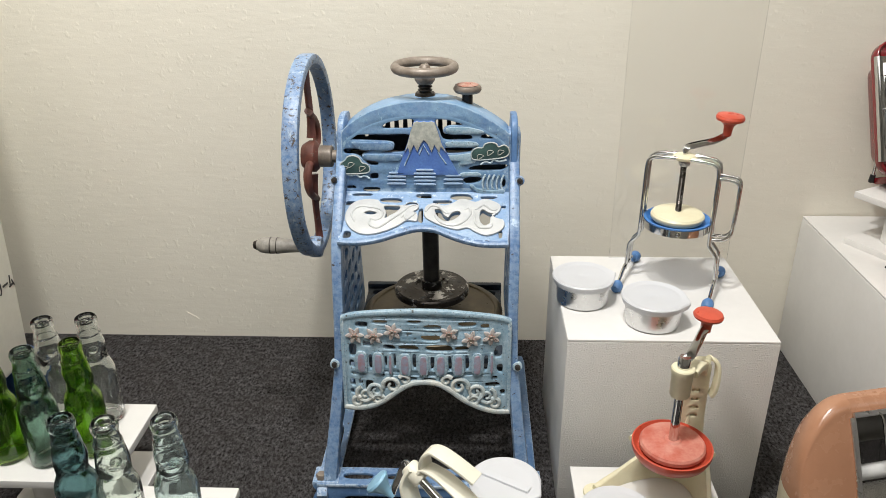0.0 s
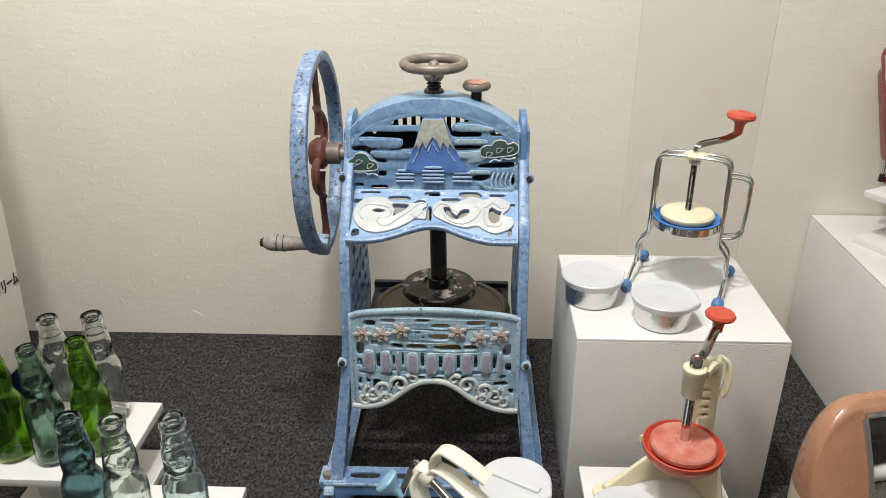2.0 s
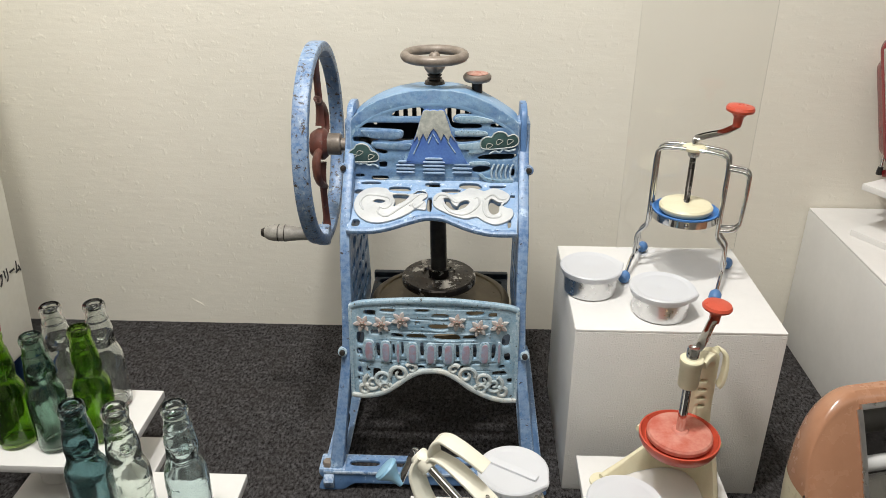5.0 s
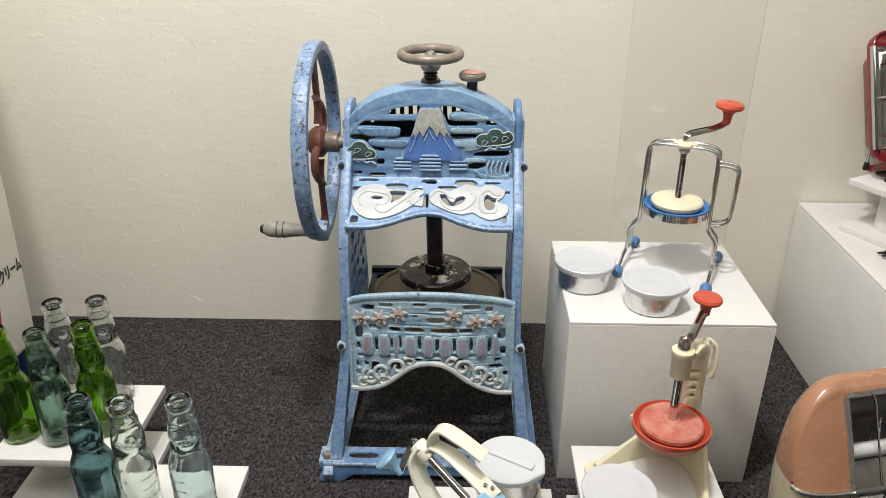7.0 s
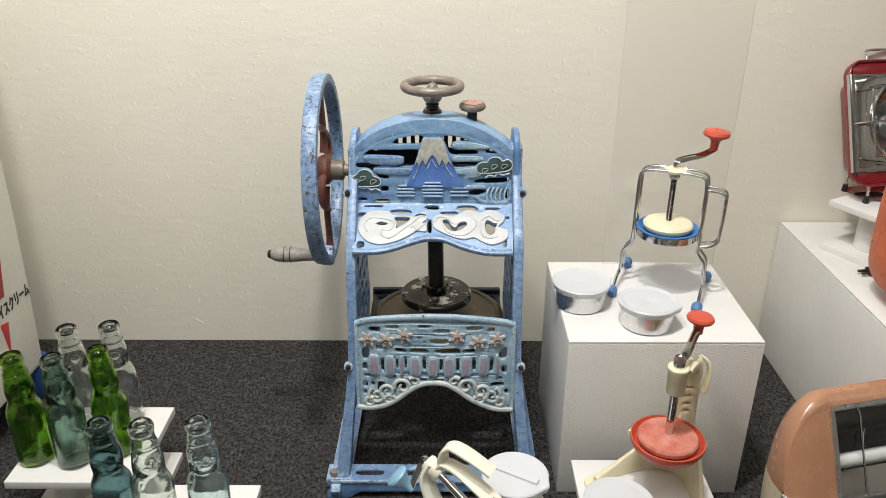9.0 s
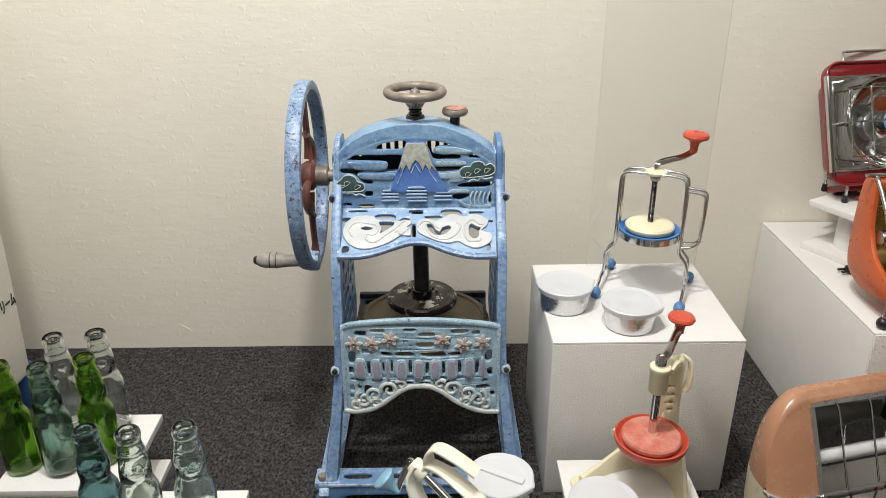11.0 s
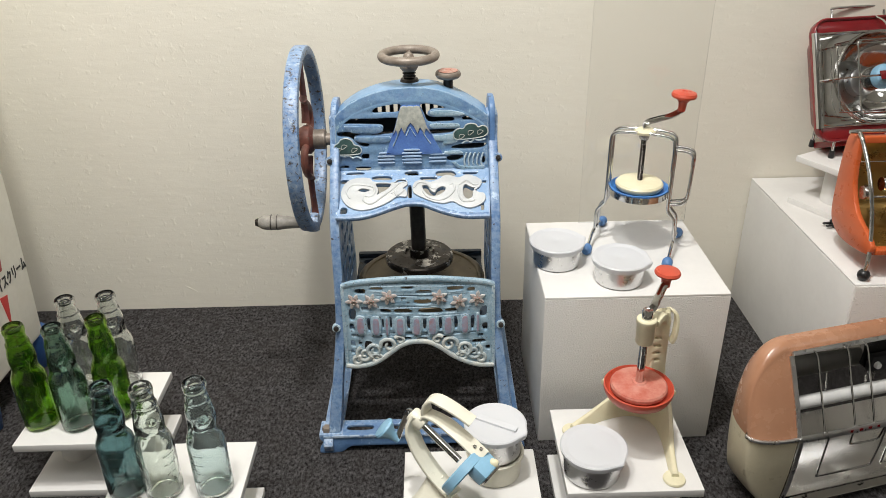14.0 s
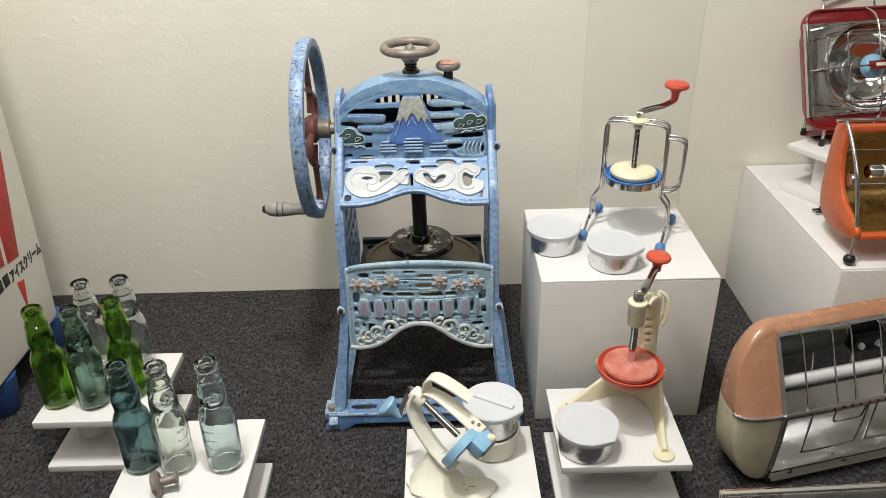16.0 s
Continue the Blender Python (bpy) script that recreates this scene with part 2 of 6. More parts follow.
M_BLACK = paint("black_plastic", (0.015, 0.015, 0.016), 0.35, var=0.2, scale=30, grain=0.05)
M_CERAM = paint("white_ceramic", (0.74, 0.74, 0.72), 0.4, var=0.08, scale=30, grain=0.1)
M_SIGN = paint("aged_white_tin", (0.76, 0.74, 0.66), 0.4, var=0.10, scale=9, other=(0.70, 0.67, 0.57), grain=0.08,
               chips=(0.30, 0.22, 0.14), chip_at=0.735, chip_scale=30)
M_SIGNRED = paint("sign_red", (0.48, 0.035, 0.03), 0.45, var=0.15, scale=25, grain=0.05, chips=(0.6, 0.4, 0.33), chip_at=0.73, chip_scale=40)
M_SIGNBLUE = paint("sign_blue", (0.035, 0.11, 0.32), 0.45, var=0.2, scale=20, grain=0.08)
M_INK = paint("black_ink", (0.02, 0.02, 0.02), 0.5, var=0.1, grain=0)
M_CLEAR = acrylic("clear_acrylic", (0.997, 0.997, 0.995), 1.0)
G_GREEN = glass("leaf_green_glass", (0.36, 0.60, 0.10), 0.06)
G_TEALG = glass("grey_green_glass", (0.45, 0.60, 0.53), 0.03)
G_CLEAR = glass("clear_glass", (0.90, 0.93, 0.92), 0.02)
G_TEAL = glass("deep_teal_glass", (0.33, 0.475, 0.49), 0.03)
G_AQUA = glass("pale_aqua_glass", (0.83, 0.92, 0.92), 0.03)
G_MINT = glass("faint_mint_glass", (0.90, 0.95, 0.91), 0.03)


def lid_material():
    n = Nodes("milky_plastic")
    n.bsdf.inputs["Base Color"].default_value = (0.84, 0.85, 0.87, 1)
    n.bsdf.inputs["Roughness"].default_value = 0.33
    n.bump(n.noise(120, 3), 0.05, 0.0005)
    t = n.add("ShaderNodeBsdfTranslucent")
    t.inputs[0].default_value = (0.9, 0.91, 0.93, 1)
    p = n.add("ShaderNodeBsdfTransparent")
    p.inputs[0].default_value = (0.9, 0.91, 0.92, 1)
    a, b = n.add("ShaderNodeMixShader"), n.add("ShaderNodeMixShader")
    a.inputs[0].default_value, b.inputs[0].default_value = 0.3, 0.14
    n.link(n.bsdf.outputs[0], a.inputs[1])
    n.link(t.outputs[0], a.inputs[2])
    n.link(a.outputs[0], b.inputs[1])
    n.link(p.outputs[0], b.inputs[2])
    n.link(b.outputs[0], n.out.inputs[0])
    return n.mat


M_LID = lid_material()

# ---- building helpers ----


def thing(name, at, label, category, group="", turn=0.0, kind=""):
    ob = new(name)
    ob.empty_display_size = 0.05
    ob.matrix_basis = pose(*at, 0, 0, turn)
    return tagged(ob, label, category, group, kind)


def shift(ob, x, y):
    """Moves a thing over its support."""
    ob.matrix_basis = Matrix.Translation((x, y, 0)) @ ob.matrix_basis


def part(name, bm, material, parent=None, label="", sharp=38, world=False):
    """Links a bmesh as one mesh object. world: its places are in the world, not by its thing."""
    bmesh.ops.recalc_face_normals(bm, faces=bm.faces)
    if world and parent:
        root = parent
        while root.parent:
            root = root.parent
        bm.transform(root.matrix_basis.inverted())
    me = bpy.data.meshes.new(name)
    bm.to_mesh(me)
    bm.free()
    me.materials.append(material)
    me.shade_smooth()
    me.set_sharp_from_angle(angle=radians(sharp))
    ob = new(name, me)
    if parent:
        ob.parent = parent
    if label:
        ob["label"] = label
    return ob


def block(x0, x1, y0, y1, z0, z1, bevel=0.002, bm=None, segments=2):
    made = bmesh.new()
    bmesh.ops.create_cube(made, size=1)
    made.transform(Matrix.Translation(((x0 + x1) / 2, (y0 + y1) / 2, (z0 + z1) / 2)) @ Matrix.Diagonal((x1 - x0, y1 - y0, z1 - z0, 1)))
    if bevel:
        bmesh.ops.bevel(made, geom=made.edges[:], offset=bevel, segments=segments, affect="EDGES", profile=0.6)
    return join(bm, made)


def join(bm, made):
    if bm is None:
        return made
    me = bpy.data.meshes.new("tmp")
    made.to_mesh(me)
    made.free()
    bm.from_mesh(me)
    bpy.data.meshes.remove(me)
    return bm


def axis_matrix(at, way):
    return Matrix.Translation(at) @ Vector(way).to_track_quat("Z", "Y").to_matrix().to_4x4()


def lathe(profile, at=(0, 0, 0), way=(0, 0, 1), segments=40, bm=None, shape=None):
    """Turns a profile of (radius, height); radius 0 closes an end. shape(p) may move each point."""
    made = bmesh.new()
    rings = []
    for r, h in profile:
        if r < 1e-6:
            rings.append([made.verts.new((0, 0, h))])
        else:
            rings.append([made.verts.new((r * math.cos(2 * math.pi * i / segments), r * math.sin(2 * math.pi * i / segments), h)) for i in range(segments)])
    for a, b in zip(rings, rings[1:]):
        for i in range(segments):
            j = (i + 1) % segments
            if len(a) > 1 and len(b) > 1:
                made.faces.new((a[i], a[j], b[j], b[i]))
            elif len(b) > 1:
                made.faces.new((a[0], b[j], b[i]))
            elif len(a) > 1:
                made.faces.new((a[i], a[j], b[0]))
    if shape:
        for v in made.verts:
            v.co = shape(v.co)
    made.transform(axis_matrix(at, way))
    return join(bm, made)


def rod(a, b, r, bm=None, r2=None, segments=20, edge=0.0008):
    a, b = Vector(a), Vector(b)
    d = (b - a).length
    r2 = r if r2 is None else r2
    return lathe([(0, 0), (r - edge, 0), (r, edge), (r2, d - edge), (r2 - edge, d), (0, d)], a, b - a, segments, bm)


def curve_points(points, steps=8, closed=False):
    """Catmull-Rom through the points."""
    pts = [Vector(p) for p in points]
    n, out = len(pts), []
    for i in range(n if closed else n - 1):
        p = [pts[(i + k) % n] if closed else pts[min(max(i + k, 0), n - 1)] for k in (-1, 0, 1, 2)]
        for s in range(steps):
            t = s / steps
            out.append(0.5 * (2 * p[1] + (p[2] - p[0]) * t + (2 * p[0] - 5 * p[1] + 4 * p[2] - p[3]) * t * t + (3 * p[1] - p[0] - 3 * p[2] + p[3]) * t ** 3))
    if not closed:
        out.append(pts[-1])
    return out


def sweep(path, section, bm=None, closed=False, up=None, scale=None):
    """Draws a closed section of (across, over) along a path. up: keeps the section's second axis near that way. scale(i / n): its size on the way."""
    made = bmesh.new()
    n = len(path)
    normal, rings = None, []
    for i, p in enumerate(path):
        a = path[(i - 1) % n] if closed or i else path[i]
        b = path[(i + 1) % n] if closed or i < n - 1 else path[i]
        t = (b - a).normalized()
        if up is not None:
            side = t.cross(Vector(up)).normalized()
        elif normal is None:
            side = t.orthogonal().normalized()
        else:
            side = (normal - t * normal.dot(t)).normalized()
        normal = side
        over = side.cross(t).normalized()
        k = scale(i / max(1, n - 1)) if scale else 1
        rings.append([made.verts.new(p + side * u * k + over * v * k) for u, v in section])
    m = len(section)
    for i in range(n if closed else n - 1):
        a, b = rings[i], rings[(i + 1) % n]
        for j in range(m):
            made.faces.new((a[j], a[(j + 1) % m], b[(j + 1) % m], b[j]))
    if not closed:
        made.faces.new(rings[0])
        made.faces.new(rings[-1])
    return join(bm, made)


def disc(r, n=10):
    return [(r * math.cos(2 * math.pi * i / n), r * math.sin(2 * math.pi * i / n)) for i in range(n)]


def bar_section(w, h, r=0.002):
    out = []
    for cx, cy, a0 in ((w / 2 - r, h / 2 - r, 0), (-w / 2 + r, h / 2 - r, 90), (-w / 2 + r, -h / 2 + r, 180), (w / 2 - r, -h / 2 + r, 270)):
        for a in (0, 45, 90):
            out.append((cx + r * math.cos(radians(a0 + a)), cy + r * math.sin(radians(a0 + a))))
    return out


def wire(points, r, bm=None, steps=8, closed=False, n=10):
    return sweep(curve_points(points, steps, closed), disc(r, n), bm, closed)


def plate(outlines, thick, place, bevel=0.001, bm=None):
    """A pierced plate: the first outline less the others, as a casting with rounded edges. place(u, v, w) puts it in space, w from 0 to thick."""
    cu = bpy.data.curves.new("tmp", "CURVE")
    cu.dimensions, cu.fill_mode = "2D", "BOTH"
    cu.extrude, cu.bevel_depth, cu.bevel_resolution, cu.offset = thick / 2 - bevel, bevel, 1, -bevel
    for line in outlines:
        s = cu.splines.new("POLY")
        s.points.add(len(line) - 1)
        for p, (u, v) in zip(s.points, line):
            p.co = (u, v, 0, 1)
        s.use_cyclic_u = True
    ob = bpy.data.objects.new("tmp", cu)
    me = bpy.data.meshes.new_from_object(ob)
    made = bmesh.new()
    made.from_mesh(me)
    bpy.data.objects.remove(ob)
    bpy.data.meshes.remove(me)
    bpy.data.curves.remove(cu)
    bmesh.ops.remove_doubles(made, verts=made.verts, dist=1e-6)
    for v in made.verts:
        v.co = place(v.co.x, v.co.y, v.co.z + thick / 2)
    return join(bm, made)


def smooth(points, steps=6):
    return [(p.x, p.y) for p in curve_points([(u, v, 0) for u, v in points], steps, True)]


def slot(u, v, w, h, wave=0.0, n=24, seed=0):
    """A soft-edged slot, a little wavy where wave is given."""
    out, rnd = [], random.Random(seed)
    a, b, c = rnd.uniform(0, 6.3), rnd.uniform(0, 6.3), rnd.uniform(-0.3, 0.3)
    for i in range(n):
        t = 2 * math.pi * i / n
        cu, sv = math.cos(t), math.sin(t)
        x = math.copysign(abs(cu) ** 0.55, cu) * w / 2
        y = math.copysign(abs(sv) ** 0.75, sv) * h / 2
        k = 1 + wave * math.sin(2 * t + a) + wave * 0.7 * math.sin(3 * t + b)
        out.append((u + x * k, v + y * k + wave * c * x))
    return out


def spiral(centre, r0, r1, turns, start, place, lift=0.003, n=28, sense=1):
    """Points of a scroll on a surface."""
    pts = []
    for i in range(n):
        k = i / (n - 1)
        a = start + sense * turns * 2 * math.pi * k
        r = r0 + (r1 - r0) * k
        pts.append(place(centre[0] + r * math.cos(a), centre[1] + r * math.sin(a), lift))
    return pts


# ---- the setting ----


def setting():
    def wall(name, label, *box, material=M_CEIL):
        return tagged(part(name, block(*box, bevel=0), material), label, "wall", kind="structure")

    wall("wall_north", "cream textured wallpaper on the back wall", -3.2, 3.4, 1.872, 1.99, -0.62, 2.42, material=M_WALL)
    wall("wall_west", "plain plaster side wall of the room", -3.3, -3.2, -3.0, 1.99, -0.62, 2.42)
    wall("wall_east", "plain plaster side wall of the room", 3.4, 3.5, -3.0, 1.99, -0.62, 2.42)
    wall("wall_south", "plain plaster wall behind the visitor", -3.3, 3.5, -3.1, -3.0, -0.62, 2.42)
    tagged(part("ceiling", block(-3.3, 3.5, -3.1, 1.99, 2.42, 2.5, bevel=0), M_CEIL), "plain plaster ceiling", "ceiling", kind="structure")
    tagged(part("room_floor", block(-3.3, 3.5, -3.1, 0.62, -0.7, -0.62, bevel=0), M_ROOM), "dark vinyl floor of the room", "floor", kind="structure")
    tagged(part("floor", block(-3.2, 3.4, 0.62, 1.872, -0.62, 0.0, bevel=0), M_CARPET), "charcoal carpet on the raised display floor", "floor", kind="structure")


setting()


def wall_scuff():
    rnd = random.Random(3)
    wall = bpy.data.objects["wall_north"]
    for x0, z0, w in ((-0.560, 0.064, 0.020), (-0.548, 0.058, 0.016)):
        pts = [Vector((x0 + w * k / 6, 1.8722, z0 - 0.014 * k / 6 + rnd.uniform(-0.0012, 0.0012))) for k in range(7)]
        part("scuff", sweep(pts, disc(0.0008, 8), scale=lambda k: 0.3 + math.sin(3.0 * k)), M_WALL, wall)


wall_scuff()

# ---- pedestals and shelves ----


def pedestal(x0, x1, y0, y1, h, label, smooth_sides=False):
    ob = thing("display_pedestal", ((x0 + x1) / 2, (y0 + y1) / 2, 0), label, "pedestal", "display pedestals")
    part("body", block(x0, x1, y0, y1, 0, h - 0.004, 0.0025), M_CARD if smooth_sides else M_RELIEF, ob, world=True)
    if smooth_sides:
        part("front_panel", block(x0 + 0.002, x1 - 0.002, y0 - 0.0025, y0 + 0.002, 0, h - 0.003, 0.0008), M_RELIEF, ob, "relief paper front", world=True)
    part("top_panel", block(x0 + 0.0006, x1 - 0.0006, y0 + 0.0006, y1 - 0.0006, h - 0.004, h, 0.0012), M_CARD, ob, "smooth white top", world=True)
    return ob


pedestal(0.235, 0.553, 1.365, 1.658, 0.315, "white pedestal wrapped in knobbly relief paper on the carpet")
pedestal(0.775, 1.60, 1.388, 1.868, 0.312, "long white pedestal with relief paper front against the wall", True)

TRAY_TOP = 0.118


def stand(x0, y0, label, w=0.210, d=0.197, z=0.0, h=TRAY_TOP, board=0.014, group="two-tier display stands", r=0.029):
    """Two boards held apart by cardboard tubes."""
    ob = thing("display_stand", (x0 + w / 2, y0 + d / 2, z), label, "stand", group)
    lower = block(-w / 2, w / 2, -d / 2, d / 2, 0, board, 0.0012)
    upper = block(-w / 2, w / 2, -d / 2, d / 2, h - board, h, 0.0012)
    part("lower_board", lower, M_CARD, ob)
    part("upper_board", upper, M_CARD, ob)
    for x in ((-w * 0.26, w * 0.26) if w > 0.16 else (0,)):
        part("tube", rod((x, 0, board), (x, 0, h - board), r, segments=36), M_CARD, ob)
    return ob


STAND = "white two-tier board stand on the carpet"
stand(-0.668, 1.255, STAND + " holding five bottles")
stand(-0.466, 1.054, STAND + " holding three bottles")
stand(-0.006, 1.019, STAND + " under shaver and cups")
stand(0.245, 1.116, STAND + " under red-topped shaver")

# ---- glass bottles ----


def bottle(at, material, label, turn=0.0, h=0.206, r=0.0285):
    """Marble-stopper bottle: body, pinched waist, marble chamber, tapered neck and ringed lip."""
    ob = thing("marble_bottle", at, label, "bottle", "marble soda bottles", turn)
    k = h / 0.206
    outer = [(0, 0.003), (0.020, 0.002), (r - 0.004, 0.0), (r - 0.001, 0.003), (r, 0.010), (r, 0.030), (r, 0.055), (r, 0.082), (r - 0.0005, 0.098), (r - 0.002, 0.107), (r - 0.0048, 0.116),
             (r - 0.0068, 0.123), (r - 0.0068, 0.130), (r - 0.0064, 0.138), (r - 0.0068, 0.146), (r - 0.0080, 0.156), (r - 0.0098, 0.166), (0.0186, 0.172), (0.0180, 0.1745), (0.0166, 0.1758), (0.0160, 0.183), (0.0154, 0.190),
             (0.0165, 0.1915), (0.0172, 0.195), (0.0172, 0.200), (0.0158, 0.2045), (0.0140, 0.206)]
    inner = [(0.0105, 0.2055), (0.0098, 0.203), (0.0105, 0.196), (0.0118, 0.186), (0.0135, 0.175), (r - 0.0125, 0.164), (r - 0.0098, 0.152), (r - 0.0092, 0.143),
             (r - 0.0105, 0.134), (r - 0.0135, 0.124), (r - 0.0105, 0.114), (r - 0.0065, 0.105), (r - 0.0042, 0.096), (r - 0.0038, 0.080), (r - 0.0038, 0.05), (r - 0.0038, 0.016), (r - 0.007, 0.009), (0, 0.008)]

    def dents(p):
        z = p.z
        if z < 0.1 or z > 0.19:
            return Vector((p.x, p.y, z * k))
        a = math.atan2(p.y, p.x)
        pinch = math.exp(-((z - 0.124) / 0.011) ** 2) * 0.07 * max(0.0, math.cos(2 * a)) ** 2
        thumb = math.exp(-((z - 0.137) / 0.010) ** 2) * 0.30 * max(0.0, math.cos(a - 1.3)) ** 8
        thumb += math.exp(-((z - 0.150) / 0.012) ** 2) * 0.26 * max(0.0, math.cos(a + 1.2)) ** 8
        thumb += math.exp(-((z - 0.118) / 0.008) ** 2) * 0.24 * max(0.0, math.cos(a + 2.2)) ** 8
        s = 1 - pinch - thumb
        return Vector((p.x * s, p.y * s, z * k))

    fine = lambda line: [(max(p.x, 0.0), p.y) for p in curve_points([(a, b, 0) for a, b in line], 3)]
    bm = lathe(fine(outer), shape=dents, segments=64)
    lathe(fine(inner), shape=dents, segments=64, bm=bm)
    glass_body = part("glass_body", bm, material, ob, sharp=60)
    bm = bmesh.new()
    bmesh.ops.create_uvsphere(bm, u_segments=20, v_segments=12, radius=0.0078)
    bm.transform(Matrix.Translation((0.004, 0, 0.137 * k)))
    part("marble", bm, material, ob)
    bm = lathe([(0.0092, 0.1960 * k), (0.0100, 0.1958 * k), (0.0100, 0.1978 * k), (0.0092, 0.1976 * k), (0.0092, 0.1960 * k)], segments=32)
    part("rubber_ring", bm, M_BLACK, ob, "dark rubber sealing ring inside the lip")
    # raised marks moulded on the belly
    bm = bmesh.new()
    rnd = random.Random(int(at[0] * 1000))
    for row in range(4):
        for col in range(3):
            a = -math.pi / 2 + (col - 1) * 0.33 + rnd.uniform(-0.05, 0.05)
            z = (0.088 - row * 0.017) * k
            w, hh = 0.0032, rnd.uniform(0.0035, 0.006)
            base = Matrix.Translation(((r + 0.0001) * math.cos(a), (r + 0.0001) * math.sin(a), z)) @ pose(0, 0, 0, 0, 0, math.degrees(a) + 90) @ pose(0, 0, 0, 0, rnd.uniform(-30, 30), 0)
            made = block(-w, w, -0.0006, 0.0006, -hh * 0.22, hh * 0.22, 0.0004, segments=1)
            made.transform(base)
            bm = join(bm, made)
    part("moulded_mark", bm, material, glass_body)
    return ob


for x, y, m, label, turn, h in (
        (-0.640, 1.314, G_GREEN, "leaf-green glass marble soda bottle on a white stand", 20, 0.202),
        (-0.574, 1.309, G_TEALG, "grey-green glass marble soda bottle on a white stand", 75, 0.202),
        (-0.513, 1.333, G_GREEN, "bright green glass marble soda bottle on a white stand", -40, 0.202),
        (-0.598, 1.410, G_CLEAR, "colourless glass marble soda bottle on a white stand", 60, 0.194),
        (-0.528, 1.415, G_CLEAR, "colourless glass marble soda bottle with clear lip", 110, 0.198),
        (-0.435, 1.149, G_TEAL, "deep teal glass marble soda bottle on a white stand", 15, 0.203),
        (-0.376, 1.144, G_MINT, "faint mint glass marble soda bottle with moulded marks", 65, 0.204),
        (-0.299, 1.147, G_AQUA, "pale aqua glass marble soda bottle on a white stand", -25, 0.208)):
    bottle((x, y, TRAY_TOP), m, label, turn, h)


def opener():
    ob = thing("bottle_opener", (-0.383, 1.086, TRAY_TOP), "brown wooden push opener lying on the white stand", "opener", turn=15)
    tilt = (0.95, 0.0, 0.10)
    part("cap", lathe([(0, 0), (0.017, 0), (0.0200, 0.002), (0.0205, 0.007), (0.0170, 0.011), (0.008, 0.013), (0, 0.013)], (-0.013, 0, 0.0205), tilt, 32), M_BROWN, ob)
    plunger = part("plunger", lathe([(0, 0.011), (0.0085, 0.011), (0.0075, 0.016), (0.0075, 0.034), (0.0065, 0.036), (0, 0.036)], (-0.013, 0, 0.0205), tilt, 24), M_BROWN, ob)
    part("rim", lathe([(0, 0.033), (0.0095, 0.033), (0.0098, 0.036), (0.0085, 0.038), (0, 0.038)], (-0.013, 0, 0.0205), tilt, 20), M_BROWN, plunger)
    return ob


opener()

# ---- aluminium cups ----


def cup_parts(ob, z=0.0, r=0.0435, h=0.050, lid=True, taper=0.96):
    t = 0.0012
    prof = [(0, z), (r * taper - 0.003, z), (r * taper, z + 0.003), (r, z + h - 0.003), (r + 0.0022, z + h - 0.001), (r + 0.0018, z + h), (r - t, z + h - 0.001),
            (r * taper - t, z + 0.004), (r * taper - 0.004, z + t), (0, z + t)]
    part("cup", lathe(prof, segments=56), M_ALU, ob, "spun aluminium cup")
    if lid:
        q = z + h
        prof = [(r + 0.0035, q - 0.007), (r + 0.0042, q - 0.0072), (r + 0.0062, q - 0.001), (r + 0.0068, q + 0.0025), (r + 0.0050, q + 0.0042), (r + 0.0022, q + 0.0042), (r - 0.0015, q + 0.0020),
                (r - 0.006, q + 0.0018), (0.008, q + 0.0024), (0.006, q + 0.0018), (0, q + 0.0018), (0, q + 0.0008), (r - 0.003, q + 0.0006), (r + 0.0032, q + 0.0024), (r + 0.0052, q + 0.0012), (r + 0.0035, q - 0.007)]
        bm = lathe(prof, segments=56)
        for v in bm.verts:
            if v.co.x > r + 0.001 and abs(v.co.y) < 0.014:
                v.co.x += 0.005 * (1 - abs(v.co.y) / 0.014)
        lid_ob = part("lid", bm, M_LID, ob, "milky plastic lid with a pull tab")
        return lid_ob


def cup(at, label, turn=0.0, h=0.050, r=0.0435):
    ob = thing("lidded_cup", at, label, "cup", "aluminium ice cups", turn)
    cup_parts(ob, 0, r, h)
    return ob


cup((0.272, 1.490, 0.315), "aluminium ice cup with milky lid on a white pedestal", 10, 0.0425)
cup((0.372, 1.422, 0.315), "aluminium ice cup with milky lid on a white pedestal", -25, 0.0425)
cup((0.290, 1.163, TRAY_TOP), "aluminium ice cup with milky lid on a white stand", -50, 0.0485, 0.0455)


def cup_stack():
    ob = thing("cup", (0.137, 1.170, TRAY_TOP), "white-bodied ice cup under another on a white stand", "cup", "aluminium ice cups")
    part("body", lathe([(0, 0), (0.038, 0), (0.0405, 0.003), (0.0425, 0.039), (0.0455, 0.041), (0.0455, 0.044), (0.041, 0.044), (0.039, 0.004), (0, 0.002)], segments=56), M_IVPL, ob)
    top = thing("lidded_cup", (0.137, 1.170, TRAY_TOP + 0.044), "aluminium ice cup with a measuring spoon lid, stacked on a cup", "cup", "aluminium ice cups", -30)
    lid = cup_parts(top, 0, 0.0415, 0.049)
    bm = block(-0.036, 0.036, -0.0055, 0.0055, 0.0512, 0.0552, 0.0018)
    part("ridge", bm, M_LID, lid)


cup_stack()

# ---- wire-frame ice shaver on the pedestal ----


